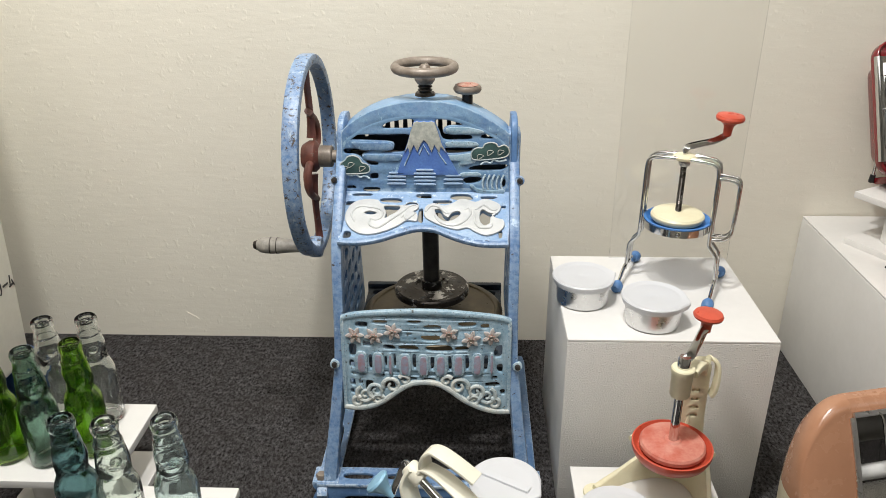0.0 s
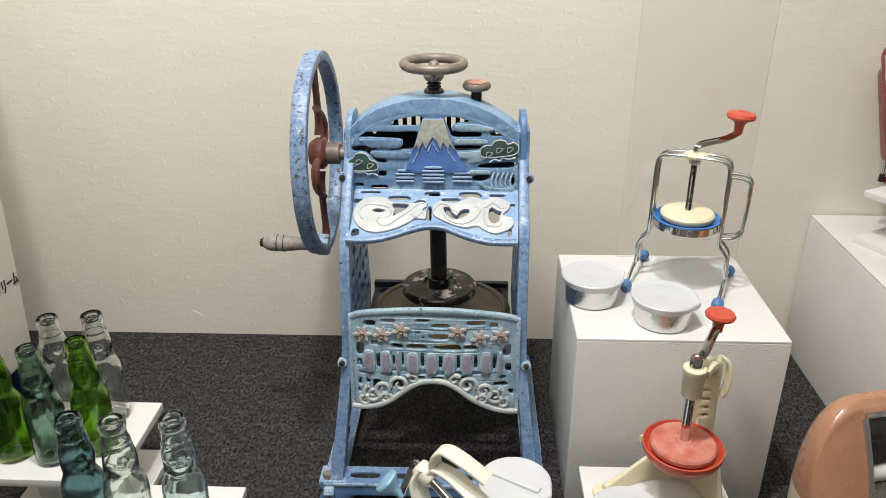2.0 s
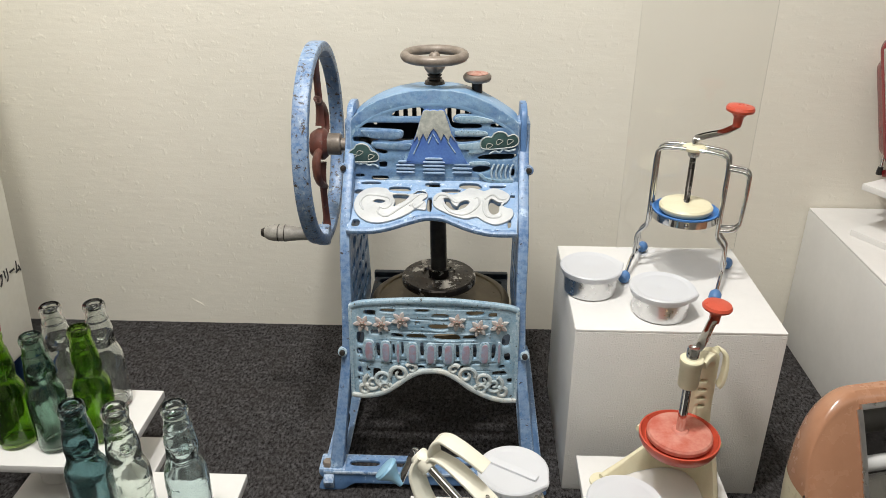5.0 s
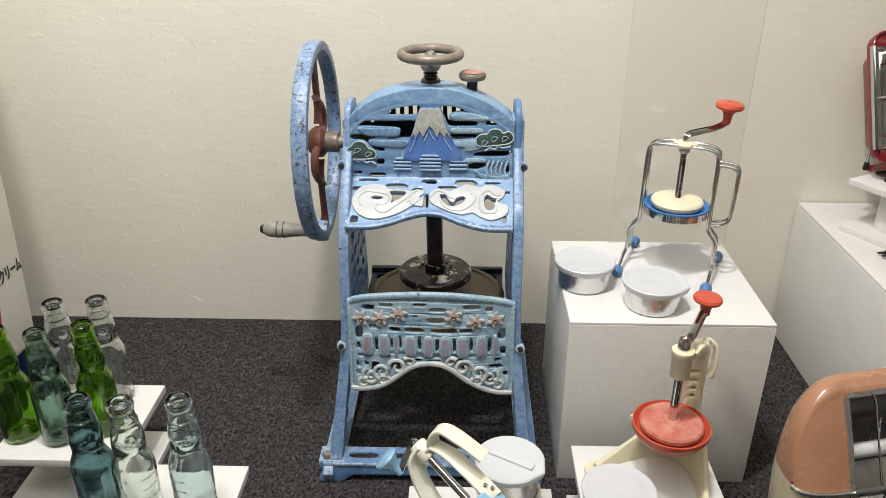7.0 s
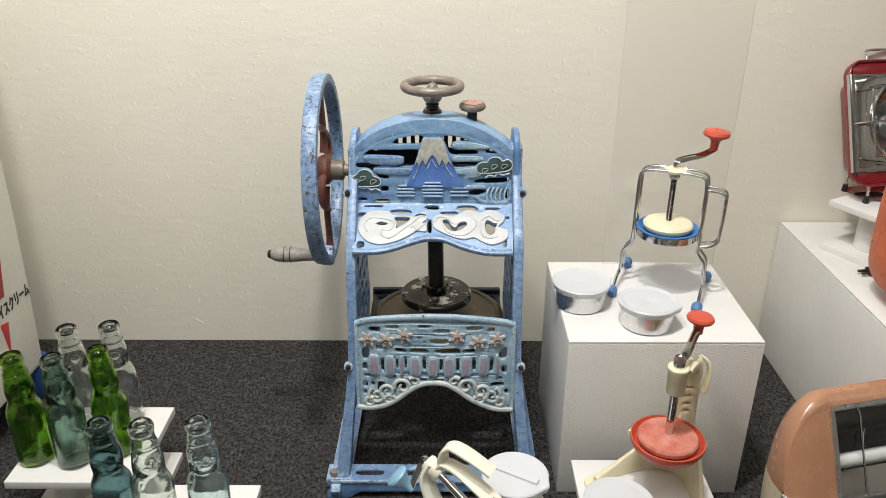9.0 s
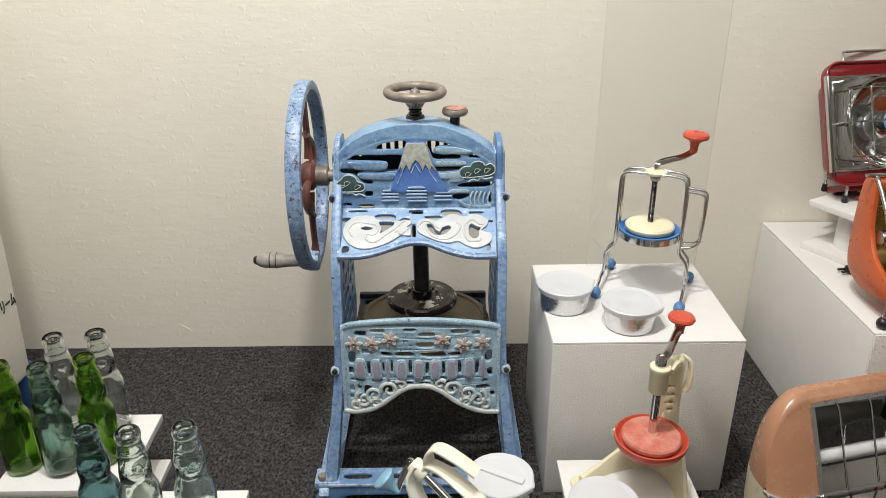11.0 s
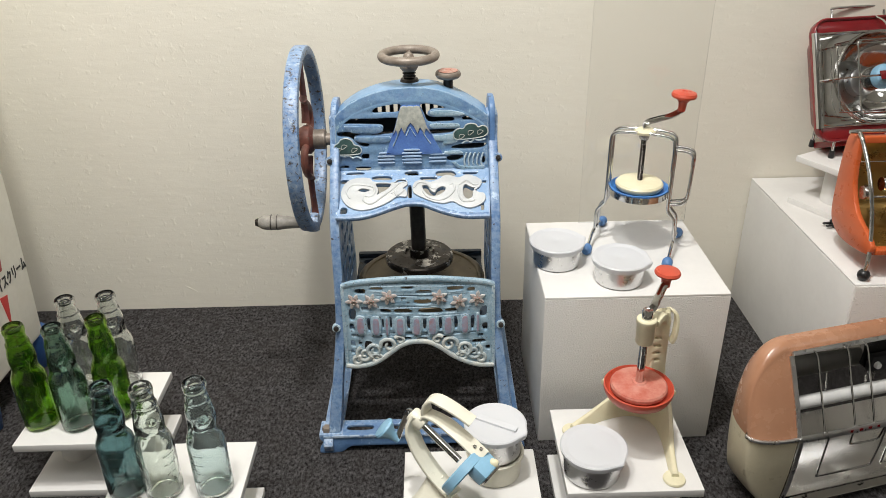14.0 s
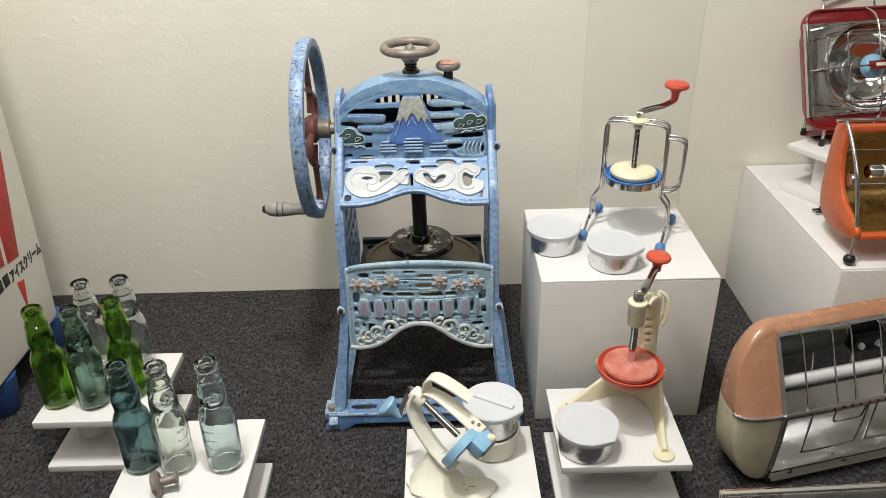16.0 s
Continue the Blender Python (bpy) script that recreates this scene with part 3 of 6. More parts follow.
def wire_shaver():
    z0 = 0.315
    ob = thing("wire_ice_shaver", (0.427, 1.549, z0), "chrome wire ice shaver with red crank knob on the pedestal", "ice shaver", turn=-24)
    ob.matrix_basis = ob.matrix_basis @ Matrix.Diagonal((1, 1, 1.035, 1))
    # u across, v deep, up from the top of the pedestal
    r = 0.0031
    for u in (-0.0735, 0.0735):
        s = 1 if u > 0 else -1
        foot = part("foot_rod", wire([(u, -0.062, 0.010), (u, -0.050, 0.015), (u, -0.020, 0.026), (u, 0.020, 0.026), (u, 0.050, 0.015), (u, 0.062, 0.010)], r), M_CHROME, ob)
        for v in (-0.064, 0.064):
            part("rubber_foot", lathe([(0, -0.011), (0.006, -0.010), (0.0095, -0.005), (0.0095, 0.003), (0.006, 0.009), (0, 0.010)], (u, v, 0.0098), (0, -1 if v > 0 else 1, 0.25), 24), M_FOOT, foot, "blue rubber foot")
    for v in (-0.012, 0.012):
        pts = [(-0.0735, v, 0.020), (-0.072, v, 0.045), (-0.0705, v, 0.066), (-0.060, v, 0.080), (-0.0565, v, 0.092), (-0.0560, v, 0.150), (-0.0555, v, 0.203), (-0.050, v, 0.215), (-0.036, v, 0.219), (0, v, 0.220),
               (0.036, v, 0.219), (0.050, v, 0.215), (0.0555, v, 0.203), (0.0560, v, 0.150), (0.0565, v, 0.092), (0.060, v, 0.080), (0.0705, v, 0.066), (0.072, v, 0.045), (0.0735, v, 0.020)]
        part("frame_wire", wire(pts, r, steps=6), M_CHROME, ob)
        part("handle_wire", wire([(0.0565, v * 0.8, 0.196), (0.078, v * 0.8, 0.195), (0.087, v * 0.8, 0.190), (0.089, v * 0.8, 0.176), (0.088, v * 0.8, 0.120), (0.086, v * 0.8, 0.108), (0.078, v * 0.8, 0.099), (0.058, v * 0.8, 0.095)], r * 0.9, steps=6), M_CHROME, ob)
    ring = part("ring", lathe([(0.0515, 0.1055), (0.0535, 0.1055), (0.0535, 0.1170), (0.0515, 0.1170), (0.0515, 0.1055)], segments=56), M_CHROME, ob)
    part("rivet", lathe([(0, 0.003), (0.002, 0.0025), (0.0035, 0)], (0.012, -0.0533, 0.1112), (0.2, -1, 0), 12), M_STEEL, ring)
    part("liner", lathe([(0, 0.1070), (0.046, 0.1070), (0.0508, 0.1130), (0.0535, 0.1195), (0.0505, 0.1200), (0.0470, 0.1150), (0.044, 0.1130), (0, 0.1130)], segments=56), M_BLPL, ob, "blue plastic liner ring")
    part("press_plate", lathe([(0, 0.1150), (0.030, 0.1150), (0.040, 0.1170), (0.0430, 0.1210), (0.0430, 0.1250), (0.040, 0.1282), (0.028, 0.1300), (0.006, 0.1310), (0, 0.1310)], segments=56), M_CREAM, ob, "cream plastic press plate")
    prof, z = [(0, 0.129)], 0.129
    while z < 0.214:
        prof += [(0.0050, z), (0.0042, z + 0.0008)]
        z += 0.0016
    part("spindle", lathe(prof + [(0, z)], segments=20), M_PLATE, ob)
    part("collar", lathe([(0, 0.217), (0.0175, 0.217), (0.0185, 0.2185), (0.0185, 0.2215), (0.016, 0.2235), (0.009, 0.2245), (0, 0.2245)], segments=32), M_CREAM, ob, "cream plastic collar")
    part("nut", lathe([(0, 0.206), (0.008, 0.206), (0.009, 0.208), (0.009, 0.215), (0, 0.216)], segments=6), M_STEEL, ob)
    arm_end = Vector((0.053, 0.048, 0.252))
    path = curve_points([(0, 0, 0.224), (0, 0, 0.232), (0.004, 0.004, 0.236), (0.020, 0.018, 0.239), (0.038, 0.032, 0.242), arm_end - Vector((0, 0, 0.003)), arm_end], 6)
    crank = part("crank_arm", sweep(path, bar_section(0.011, 0.0035, 0.001), up=(0.5, -0.3, 0.9)), M_CHROME, ob)
    part("knob", lathe([(0, -0.004), (0.0065, -0.004), (0.0070, 0.004), (0.0078, 0.011), (0.0130, 0.017), (0.0215, 0.0205), (0.0225, 0.024), (0.0205, 0.028), (0.012, 0.0302), (0.005, 0.0305), (0.004, 0.0290), (0, 0.0290)], arm_end, (0.05, 0, 1), 40), M_RED, crank, "red plastic knob")
    return ob


wire_shaver()


def acrylic_sheet():
    ob = thing("acrylic_sheet", (0.45, 1.652, 0.315), "clear acrylic sheet standing upright at the pedestal's rear edge", "acrylic sheet")
    sheet = part("sheet", block(0.342, 0.556, 1.6505, 1.6522, 0.315, 0.98, 0.0003, segments=1), M_CLEAR, ob, world=True)
    sheet.visible_shadow = False


acrylic_sheet()

# ---- cast-iron ice shaver ----
CX = 0.018


def roomy(cuts, factor, gap=5):
    """Opens the slots (u, v, w, h) up by the factor as far as their neighbours leave a web of metal."""
    done = []
    for k, (u, v, w, h) in enumerate(cuts):
        for f in [factor - 0.05 * i for i in range(15)]:
            a, b = w * f / 2, h * f / 2
            rest = [(p, q, r / 2, s / 2) for p, q, r, s in done] + [(p, q, r / 2, s / 2) for p, q, r, s in cuts[k + 1:]]
            if all(abs(u - p) > a + r + gap or abs(v - q) > b + s + gap for p, q, r, s in rest):
                break
        done.append((u, v, w * f, h * f))
    return done


def cast_iron_shaver():
    ob = thing("ice_shaver", (CX, 1.55, 0), "blue-painted cast-iron hand-cranked ice shaver standing on the carpet", "ice shaver")

    def add(name, bm, material, parent=None, label="", sharp=38):
        return part(name, bm, material, parent or ob, label, sharp, world=True)

    def splay(z):
        return 0.0 if z > 0.25 else 0.034 * ((0.25 - z) / 0.25) ** 1.6

    # side castings
    outer = smooth([(1.400, 0.030), (1.410, 0.10), (1.420, 0.20), (1.428, 0.28), (1.434, 0.35), (1.452, 0.42), (1.490, 0.47), (1.530, 0.52), (1.545, 0.585), (1.563, 0.602), (1.600, 0.602), (1.625, 0.585), (1.638, 0.50), (1.645, 0.40),
                    (1.658, 0.30), (1.692, 0.16), (1.735, 0.030), (1.705, 0.030), (1.670, 0.12), (1.630, 0.190), (1.575, 0.212), (1.510, 0.190), (1.465, 0.12), (1.435, 0.030)], 4)
    holes = []
    for row in range(6):
        for col in range(5):
            y = 1.458 + col * 0.042 + (0.022 if row % 2 else 0)
            z = 0.255 + row * 0.034
            lo = 1.440 + max(0, z - 0.36) * 0.62
            hi = 1.648 - max(0, z - 0.30) * 0.10
            if lo + 0.015 < y < hi - 0.015:
                holes.append(slot(y, z, 0.030, 0.017, 0.14, 16, row * 7 + col))
    for side in (-1, 1):
        def place(u, v, w, s=side):
            return Vector((CX + s * (0.133 + splay(v) + w), u, v))
        frame_ob = add("side_frame", plate([outer] + holes, 0.010, place, 0.0018), M_BLUE)
        rail = [(0.163, 1.366, 0.022), (0.156, 1.380, 0.08), (0.1475, 1.399, 0.16), (0.140, 1.415, 0.24), (0.1375, 1.424, 0.32), (0.1375, 1.433, 0.38), (0.138, 1.451, 0.432), (0.138, 1.486, 0.476), (0.1390, 1.538, 0.525), (0.1390, 1.562, 0.556)]
        path = curve_points([(CX + side * a, b, c) for a, b, c in rail], 6)
        add("front_rail", sweep(path, bar_section(0.0165, 0.020, 0.004), up=(0, -1, 0.3), scale=lambda k: 1.5 - 0.5 * min(1, k / 0.3)), M_BLUE)
        # cap with a rounded top
        add("rail_cap", block(CX + side * 0.1385 - 0.0105, CX + side * 0.1385 + 0.0105, 1.556, 1.600, 0.520, 0.580, 0.006, segments=3), M_BLUE)
        # bolts that hold the panels
        for y, z in ((1.4075, 0.2385), (1.5170, 0.5130)):
            ear = add("bolt_lug", lathe([(0, -0.006), (0.0070, -0.006), (0.0078, -0.004), (0.0078, 0.004), (0.0070, 0.006), (0, 0.006)], (CX + side * 0.1465, y, z), (0, -1, 0.25), 24), M_PALE if z < 0.4 else M_BLUE)
            add("bolt", lathe([(0, -0.002), (0.0046, -0.002), (0.0046, 0.006), (0.0036, 0.0082), (0, 0.0090)], (CX + side * 0.1465, y - 0.004, z + 0.001), (0, -1, 0.25), 16), M_IRON, ear)
        # foot: flat pad with a nut
        foot = add("foot_pad", block(CX + side * 0.168 - 0.022, CX + side * 0.168 + 0.022, 1.352, 1.392, 0.030, 0.040, 0.003), M_BLUE)
        add("nut", lathe([(0, 0), (0.009, 0), (0.009, 0.006), (0.0075, 0.0085), (0, 0.009)], (CX + side * 0.176, 1.364, 0.040), (0, 0, 1), 6), M_BROWN, foot)
        # long base rail running back
        def under(u, v, w, s=side):
            return Vector((CX + s * (0.164 + w), u, v))
        o = smooth([(1.360, 0.034), (1.55, 0.030), (1.745, 0.034), (1.752, 0.0), (1.700, 0.0), (1.66, 0.014), (1.45, 0.014), (1.41, 0.0), (1.352, 0.0)], 5)
        add("base_rail", plate([o], 0.018, under, 0.003), M_BLUE)
        add("top_slat", plate([[(CX + side * 0.148, 1.37), (CX + side * 0.184, 1.37), (CX + side * 0.184, 1.74), (CX + side * 0.148, 1.74)], slot(CX + side * 0.166, 1.47, 0.014, 0.09), slot(CX + side * 0.166, 1.62, 0.014, 0.09)], 0.006,
                              lambda u, v, w: Vector((u, v, 0.026 + w)), 0.0015), M_BLUE)
    # base front: apron with scalloped lower edge, and a slotted ledge
    o = smooth([(-0.196, 0.0), (-0.190, 0.020), (-0.180, 0.036), (0.0, 0.036), (0.180, 0.036), (0.190, 0.020), (0.196, 0.0), (0.158, 0.0), (0.140, 0.010), (0.120, 0.013), (0.0, 0.013), (-0.120, 0.013), (-0.140, 0.010), (-0.158, 0.0)], 5)
    add("base_apron", plate([o], 0.010, lambda u, v, w: Vector((CX + u * 0.965, 1.348 + w + 0.12 * v, v)), 0.002), M_BLUE)
    ledge = [(-0.182, 0.0), (0.182, 0.0), (0.176, 0.044), (-0.176, 0.044)]
    add("base_ledge", plate([ledge] + [slot(u, 0.023, 0.05, 0.014) for u in (-0.115, -0.042, 0.042, 0.115)], 0.007, lambda u, v, w: Vector((CX + u, 1.350 + v, 0.031 + w)), 0.002), M_BLUE)
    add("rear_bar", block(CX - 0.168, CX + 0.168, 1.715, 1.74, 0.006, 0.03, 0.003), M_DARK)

    # lower pierced panel, bowed a little to the front
    def low(u, v, w):
        return Vector((CX + u, 1.410 + 0.055 * (v - 0.24) - 0.011 * (1 - (u / 0.134) ** 2) - w, v))

    def lp(px, py):
        return (px - 508) * (0.0002863 + 0.000000039 * py), 0.347 - 0.000354 * py

    top = [lp(px, py) for px, py in ((56, 72), (110, 54), (200, 40), (330, 28), (430, 23), (520, 22), (620, 25), (740, 36), (850, 50), (925, 64), (966, 80))]
    bottom = [lp(px, py) for px, py in ((944, 548), (880, 542), (820, 526), (760, 500), (700, 466), (650, 428), (600, 398), (560, 383), (500, 378), (440, 386), (390, 408), (340, 443), (290, 480), (240, 508), (190, 524), (130, 533), (78, 532))]
    cut = ((165, 92, 60, 24), (265, 74, 66, 17), (450, 68, 106, 23), (548, 92, 88, 22), (735, 81, 78, 22), (832, 92, 40, 20), (425, 126, 62, 24), (452, 150, 26, 20), (540, 147, 86, 26), (200, 186, 50, 20), (315, 197, 72, 24), (420, 197, 108, 26),
           (585, 198, 124, 30), (706, 200, 66, 24), (900, 222, 36, 56), (115, 222, 36, 56), (112, 294, 24, 34), (905, 308, 36, 48), (875, 355, 36, 20), (146, 342, 66, 13), (262, 342, 54, 14), (415, 354, 100, 18), (528, 356, 60, 13), (640, 354, 120, 17),
           (213, 276, 17, 62), (297, 268, 10, 50), (345, 262, 11, 56), (450, 264, 17, 62), (546, 272, 16, 60), (640, 274, 15, 62), (732, 272, 17, 62), (832, 276, 18, 70),
           (208, 402, 50, 70), (310, 390, 78, 40), (116, 390, 25, 34), (114, 436, 22, 24), (160, 386, 20, 20), (784, 426, 44, 46), (862, 390, 84, 22), (848, 460, 66, 30), (916, 432, 22, 24), (694, 392, 32, 22))
    openings = [slot(*lp(px, py), w * 0.000298, h * 0.000354, 0.07, 22, i) for i, (px, py, w, h) in enumerate(roomy(cut, 1.15, 15))]
    panel = add("front_panel", plate([top + bottom] + openings, 0.008, low, 0.0018), M_PALE, label="pale blue pierced front panel")
    # rims
    add("top_rim", sweep([low(u, v + 0.001, 0.005) for u, v in [(p.x, p.y) for p in curve_points([(u, v, 0) for u, v in top], 4)]], bar_section(0.009, 0.010, 0.003), up=(0, -1, 0)), M_PALE, panel)
    for s in (0, -1):
        a, b = top[s], bottom[-1 - s]
        add("side_rim", sweep([low(a[0] + (b[0] - a[0]) * k / 6, a[1] + (b[1] - a[1]) * k / 6, 0.007) for k in range(7)], bar_section(0.006, 0.006, 0.002), up=(0, -1, 0)), M_PALE, panel)
    add("bottom_rim", sweep([low(p.x, p.y + 0.004, 0.008) for p in curve_points([(u, v, 0) for u, v in bottom], 4)], bar_section(0.0085, 0.009, 0.003), up=(0, -1, 0)), M_IVORY, panel, "greyed white lower rim")
    rnd = random.Random(5)
    for px, py in ((128, 145), (232, 140), (335, 115), (637, 120), (755, 150), (865, 142)):
        cu, cv = lp(px, py)
        turn = rnd.uniform(0, 1)
        star = []
        for i in range(36):
            a = 2 * math.pi * i / 36
            rr = 0.0072 + 0.0083 * (1 - abs(((a * 6 / (2 * math.pi)) % 1) - 0.5) * 2) ** 0.9
            star.append((cu + rr * math.cos(a + turn), cv + rr * math.sin(a + turn)))
        flower = add("flower", plate([star], 0.004, lambda u, v, w: low(u, v, w + 0.007), 0.0012), M_PETAL, panel, "cast flower with rose centre")
        inner = [(cu + (u - cu) * 0.40, cv + (v - cv) * 0.40) for u, v in star]
        add("petals", plate([inner], 0.002, lambda u, v, w: low(u, v, w + 0.0105), 0.0006), M_ROSE, flower)
        c = low(cu, cv, 0.0125)
        add("flower_heart", lathe([(0.0038, -0.001), (0.0042, 0.001), (0.0030, 0.0022), (0.0020, 0.0008), (0, 0.0018)], c, (0, -1, 0.05), 16), M_BROWN, flower)
    # raised blocks where the casting carries its lettering
    for px, w in ((165, 66), (257, 62), (322, 22), (400, 66), (498, 60), (592, 66), (685, 66), (785, 60), (862, 22)):
        cu, cv = lp(px, 278)
        w, h = w * 0.000298, 0.040
        block_ob = add("raised_block", plate([slot(cu, cv, w, h, 0, 28)], 0.0042, lambda u, v, q: low(u, v, q + 0.007), 0.0014), M_PALE, panel, "raised block with faded pink face")
        add("face", plate([slot(cu, cv, w * 0.62, h * 0.80, 0.03, 24)], 0.0016, lambda u, v, q: low(u, v, q + 0.0108), 0.0005), M_PINK, block_ob)

    def scrolls(name, data, place, material, parent, r):
        for px, py, r0, r1, turns, start, sense in data:
            pts = spiral((px, py), r0, r1, turns, start, place, 0.0, 30, sense)
            add(name, sweep(pts, disc(r, 8), scale=lambda k: 1.15 - 0.5 * k), material, parent)

    for s in (-1, 1):
        data = []
        for px, py, r0, r1, turns, start, sense in ((-292, 395, 0.0135, 0.003, 1.5, 2.0, 1), (-238, 372, 0.0125, 0.003, 1.4, 4.4, -1), (-232, 412, 0.0085, 0.002, 1.3, 0.4, 1), (-160, 345, 0.0135, 0.004, 1.2, 3.4, -1), (-330, 430, 0.009, 0.002, 1.2, 1.0, 1), (-100, 318, 0.008, 0.003, 0.9, 2.6, -1)):
            cu, cv = (-px if s > 0 else px) * 0.000335, 0.322 - (py - 65) * 0.000405
            data.append((cu, cv, r0 * 1.15, r1, turns, start if s < 0 else math.pi - start, sense if s < 0 else -sense))
        scrolls("scroll", data, lambda u, v, w: low(u, v, 0.008), M_IVORY, panel, 0.0034)

    # upper panel with mountain, clouds, pines
    def up(px, py):
        return (px - 490) * (0.000321 + 0.000000042 * py), 0.652 - 0.000342 * py

    def high(u, v, w):
        return Vector((CX + u, 1.543 - w, v))

    arch = [up(px, py) for px, py in ((80, 505), (80, 196), (100, 172), (150, 134), (210, 102), (280, 77), (340, 63), (400, 54), (478, 50), (560, 54), (620, 64), (690, 86), (750, 114), (810, 148), (860, 182), (882, 204), (882, 505))]
    cut = ((778, 214, 62, 21), (236, 408, 40, 30), (222, 476, 84, 24), (126, 464, 42, 17), (848, 440, 22, 40))
    gaps = (((278, 167), (300, 150), (340, 139), (424, 135), (416, 174), (330, 177), (288, 177)),
            ((128, 230), (150, 210), (200, 206), (300, 206), (408, 207), (398, 245), (384, 286), (330, 292), (266, 290), (318, 282), (333, 262), (322, 242), (250, 236)),
            ((95, 276), (150, 274), (205, 276), (210, 288), (184, 298), (178, 312), (192, 328), (252, 338), (248, 355), (212, 350), (190, 330), (150, 303), (100, 298)),
            ((532, 140), (580, 136), (640, 150), (656, 160), (596, 164), (572, 178), (570, 194), (602, 205), (690, 206), (706, 217), (694, 228), (630, 230), (570, 228), (550, 190)),
            ((566, 272), (640, 268), (704, 270), (698, 284), (660, 291), (600, 295), (577, 290)),
            ((690, 364), (740, 352), (862, 348), (864, 362), (830, 376), (704, 377)),
            ((664, 418), (700, 410), (744, 414), (738, 430), (700, 443), (664, 438)))
    openings = [slot(*up(px, py), w * 0.00033, h * 0.000342, 0.04, 24, i) for i, (px, py, w, h) in enumerate(cut)] + [smooth([up(*p) for p in g], 4) for g in gaps]
    upper = add("upper_panel", plate([arch] + openings, 0.008, high, 0.0016), M_TEAL, label="pierced upper panel with a mountain relief")
    # the arched hood that runs back over the works
    mid = [p for p in curve_points([(u, v, 0) for u, v in arch[1:-1]], 3)]
    outer_line = [(p.x, p.y) for p in mid]
    bm, rings = bmesh.new(), []
    steps = [(-0.04, 0.006), (0.0, 0.0012)] + [(math.sin(a), 0.030 * (1 - math.cos(a))) for a in [radians(10 * k) for k in range(1, 10)]] + [(1.0, 0.050), (1.0, 0.068), (0.97, 0.070), (0.6, 0.070)]
    for grow, deep in steps:
        ring = []
        for u, v in outer_line:
            iu, iv = u * 0.945, 0.483 + (v - 0.483) * 0.845
            ring.append(bm.verts.new((CX + iu + (u - iu) * grow, 1.5340 + deep, iv + (v - iv) * grow - 0.003)))
        rings.append(ring)
    for a, b in zip(rings, rings[1:]):
        for q in range(len(a) - 1):
            bm.faces.new((a[q], a[q + 1], b[q + 1], b[q]))
    add("hood", bm, M_HOOD, label="arched blue hood", sharp=60)
    back = [(u * 0.97, v - 0.016) for u, v in arch]
    bars = [slot(-0.105 + i * 0.0145, 0.585 if i not in (0, 14) else 0.568, 0.0075, 0.045 if 2 < i < 12 else 0.022, 0, 12) for i in range(15)]
    add("rear_grille", plate([back] + bars, 0.006, lambda u, v, w: Vector((CX + u, 1.604 + w, v)), 0.001), M_DARK, label="slotted rear grille, darkened for shade under the hood")
    fuji = [up(px, py) for px, py in ((428, 143), (444, 137), (460, 142), (478, 138), (496, 142), (514, 137), (530, 143), (546, 192), (564, 248), (590, 300), (622, 366), (640, 398), (478, 400), (340, 398), (352, 372), (376, 300), (398, 240), (412, 188))]
    mount = add("mountain", plate([fuji], 0.004, lambda u, v, w: high(u, v, w + 0.0075), 0.0015), M_FUJI, upper, "deep blue mountain relief")
    snow = [up(px, py) for px, py in ((429, 144), (444, 138), (460, 143), (478, 139), (496, 143), (514, 138), (529, 144), (545, 192), (562, 248), (584, 290), (556, 258), (548, 288), (526, 250), (512, 284), (494, 246), (476, 226), (460, 248), (444, 284), (428, 250), (408, 290), (400, 262), (384, 288), (399, 240), (413, 188))]
    add("snow_cap", plate([snow], 0.0025, lambda u, v, w: high(u, v, w + 0.011), 0.001), M_SNOW, mount, "speckled snow cap")
    for ridge in (((452, 296), (464, 270), (474, 250), (486, 272), (500, 296)), ((416, 276), (400, 310), (382, 350)), ((540, 280), (560, 312), (580, 340))):
        add("ridge", sweep([high(*up(*p), 0.0118) for p in ridge], disc(0.0011, 6)), M_TEAL, mount)
    for line in (((130, 241), (200, 242), (300, 242), (324, 258), (312, 278), (240, 280), (170, 276)), ((184, 306), (200, 298), (260, 300), (366, 300), (354, 330), (280, 330), (205, 326)), ((524, 314), (536, 303), (620, 300), (704, 294), (722, 330), (690, 346), (646, 346), (640, 330), (560, 328), (530, 326)),
                 ((580, 180), (600, 170), (680, 168), (760, 186), (740, 200), (660, 200), (600, 200)), ((580, 240), (640, 236), (720, 238), (730, 258), (650, 262), (590, 262)), ((650, 388), (720, 384), (744, 394), (736, 404), (690, 404), (654, 406))):
        add("cloud", plate([smooth([up(*p) for p in line], 4)], 0.003, lambda u, v, w: high(u, v, w + 0.0072), 0.0012), M_PALE if line[0][0] > 500 else M_TEAL, upper)
    for ring, leaves, twig in ((((700, 306), (704, 280), (728, 264), (752, 264), (766, 246), (792, 238), (818, 244), (830, 258), (856, 250), (876, 264), (878, 290), (856, 308), (810, 316), (750, 322), (712, 320)), ((738, 306), (786, 286), (836, 284)), ((742, 346), (766, 332), (790, 338), (806, 322), (830, 330), (866, 322))),
                              (((72, 368), (78, 342), (98, 326), (110, 310), (138, 304), (166, 316), (180, 338), (204, 346), (216, 366), (206, 386), (160, 392), (110, 392), (82, 388)), ((92, 366), (123, 348), (176, 366)), ((104, 396), (130, 402), (150, 398), (170, 410), (190, 404), (214, 416)))):
        line = smooth(ring, 4)
        tree = add("pine", plate([[up(*p) for p in line][::-1]], 0.0045, lambda u, v, q: high(u, v, q + 0.0072), 0.0015), M_PINE, upper, "dark green pine relief with pale outline")
        add("outline", sweep([high(*up(*p), 0.0112) for p in line], disc(0.0011, 6), closed=True), M_IVORY, tree)
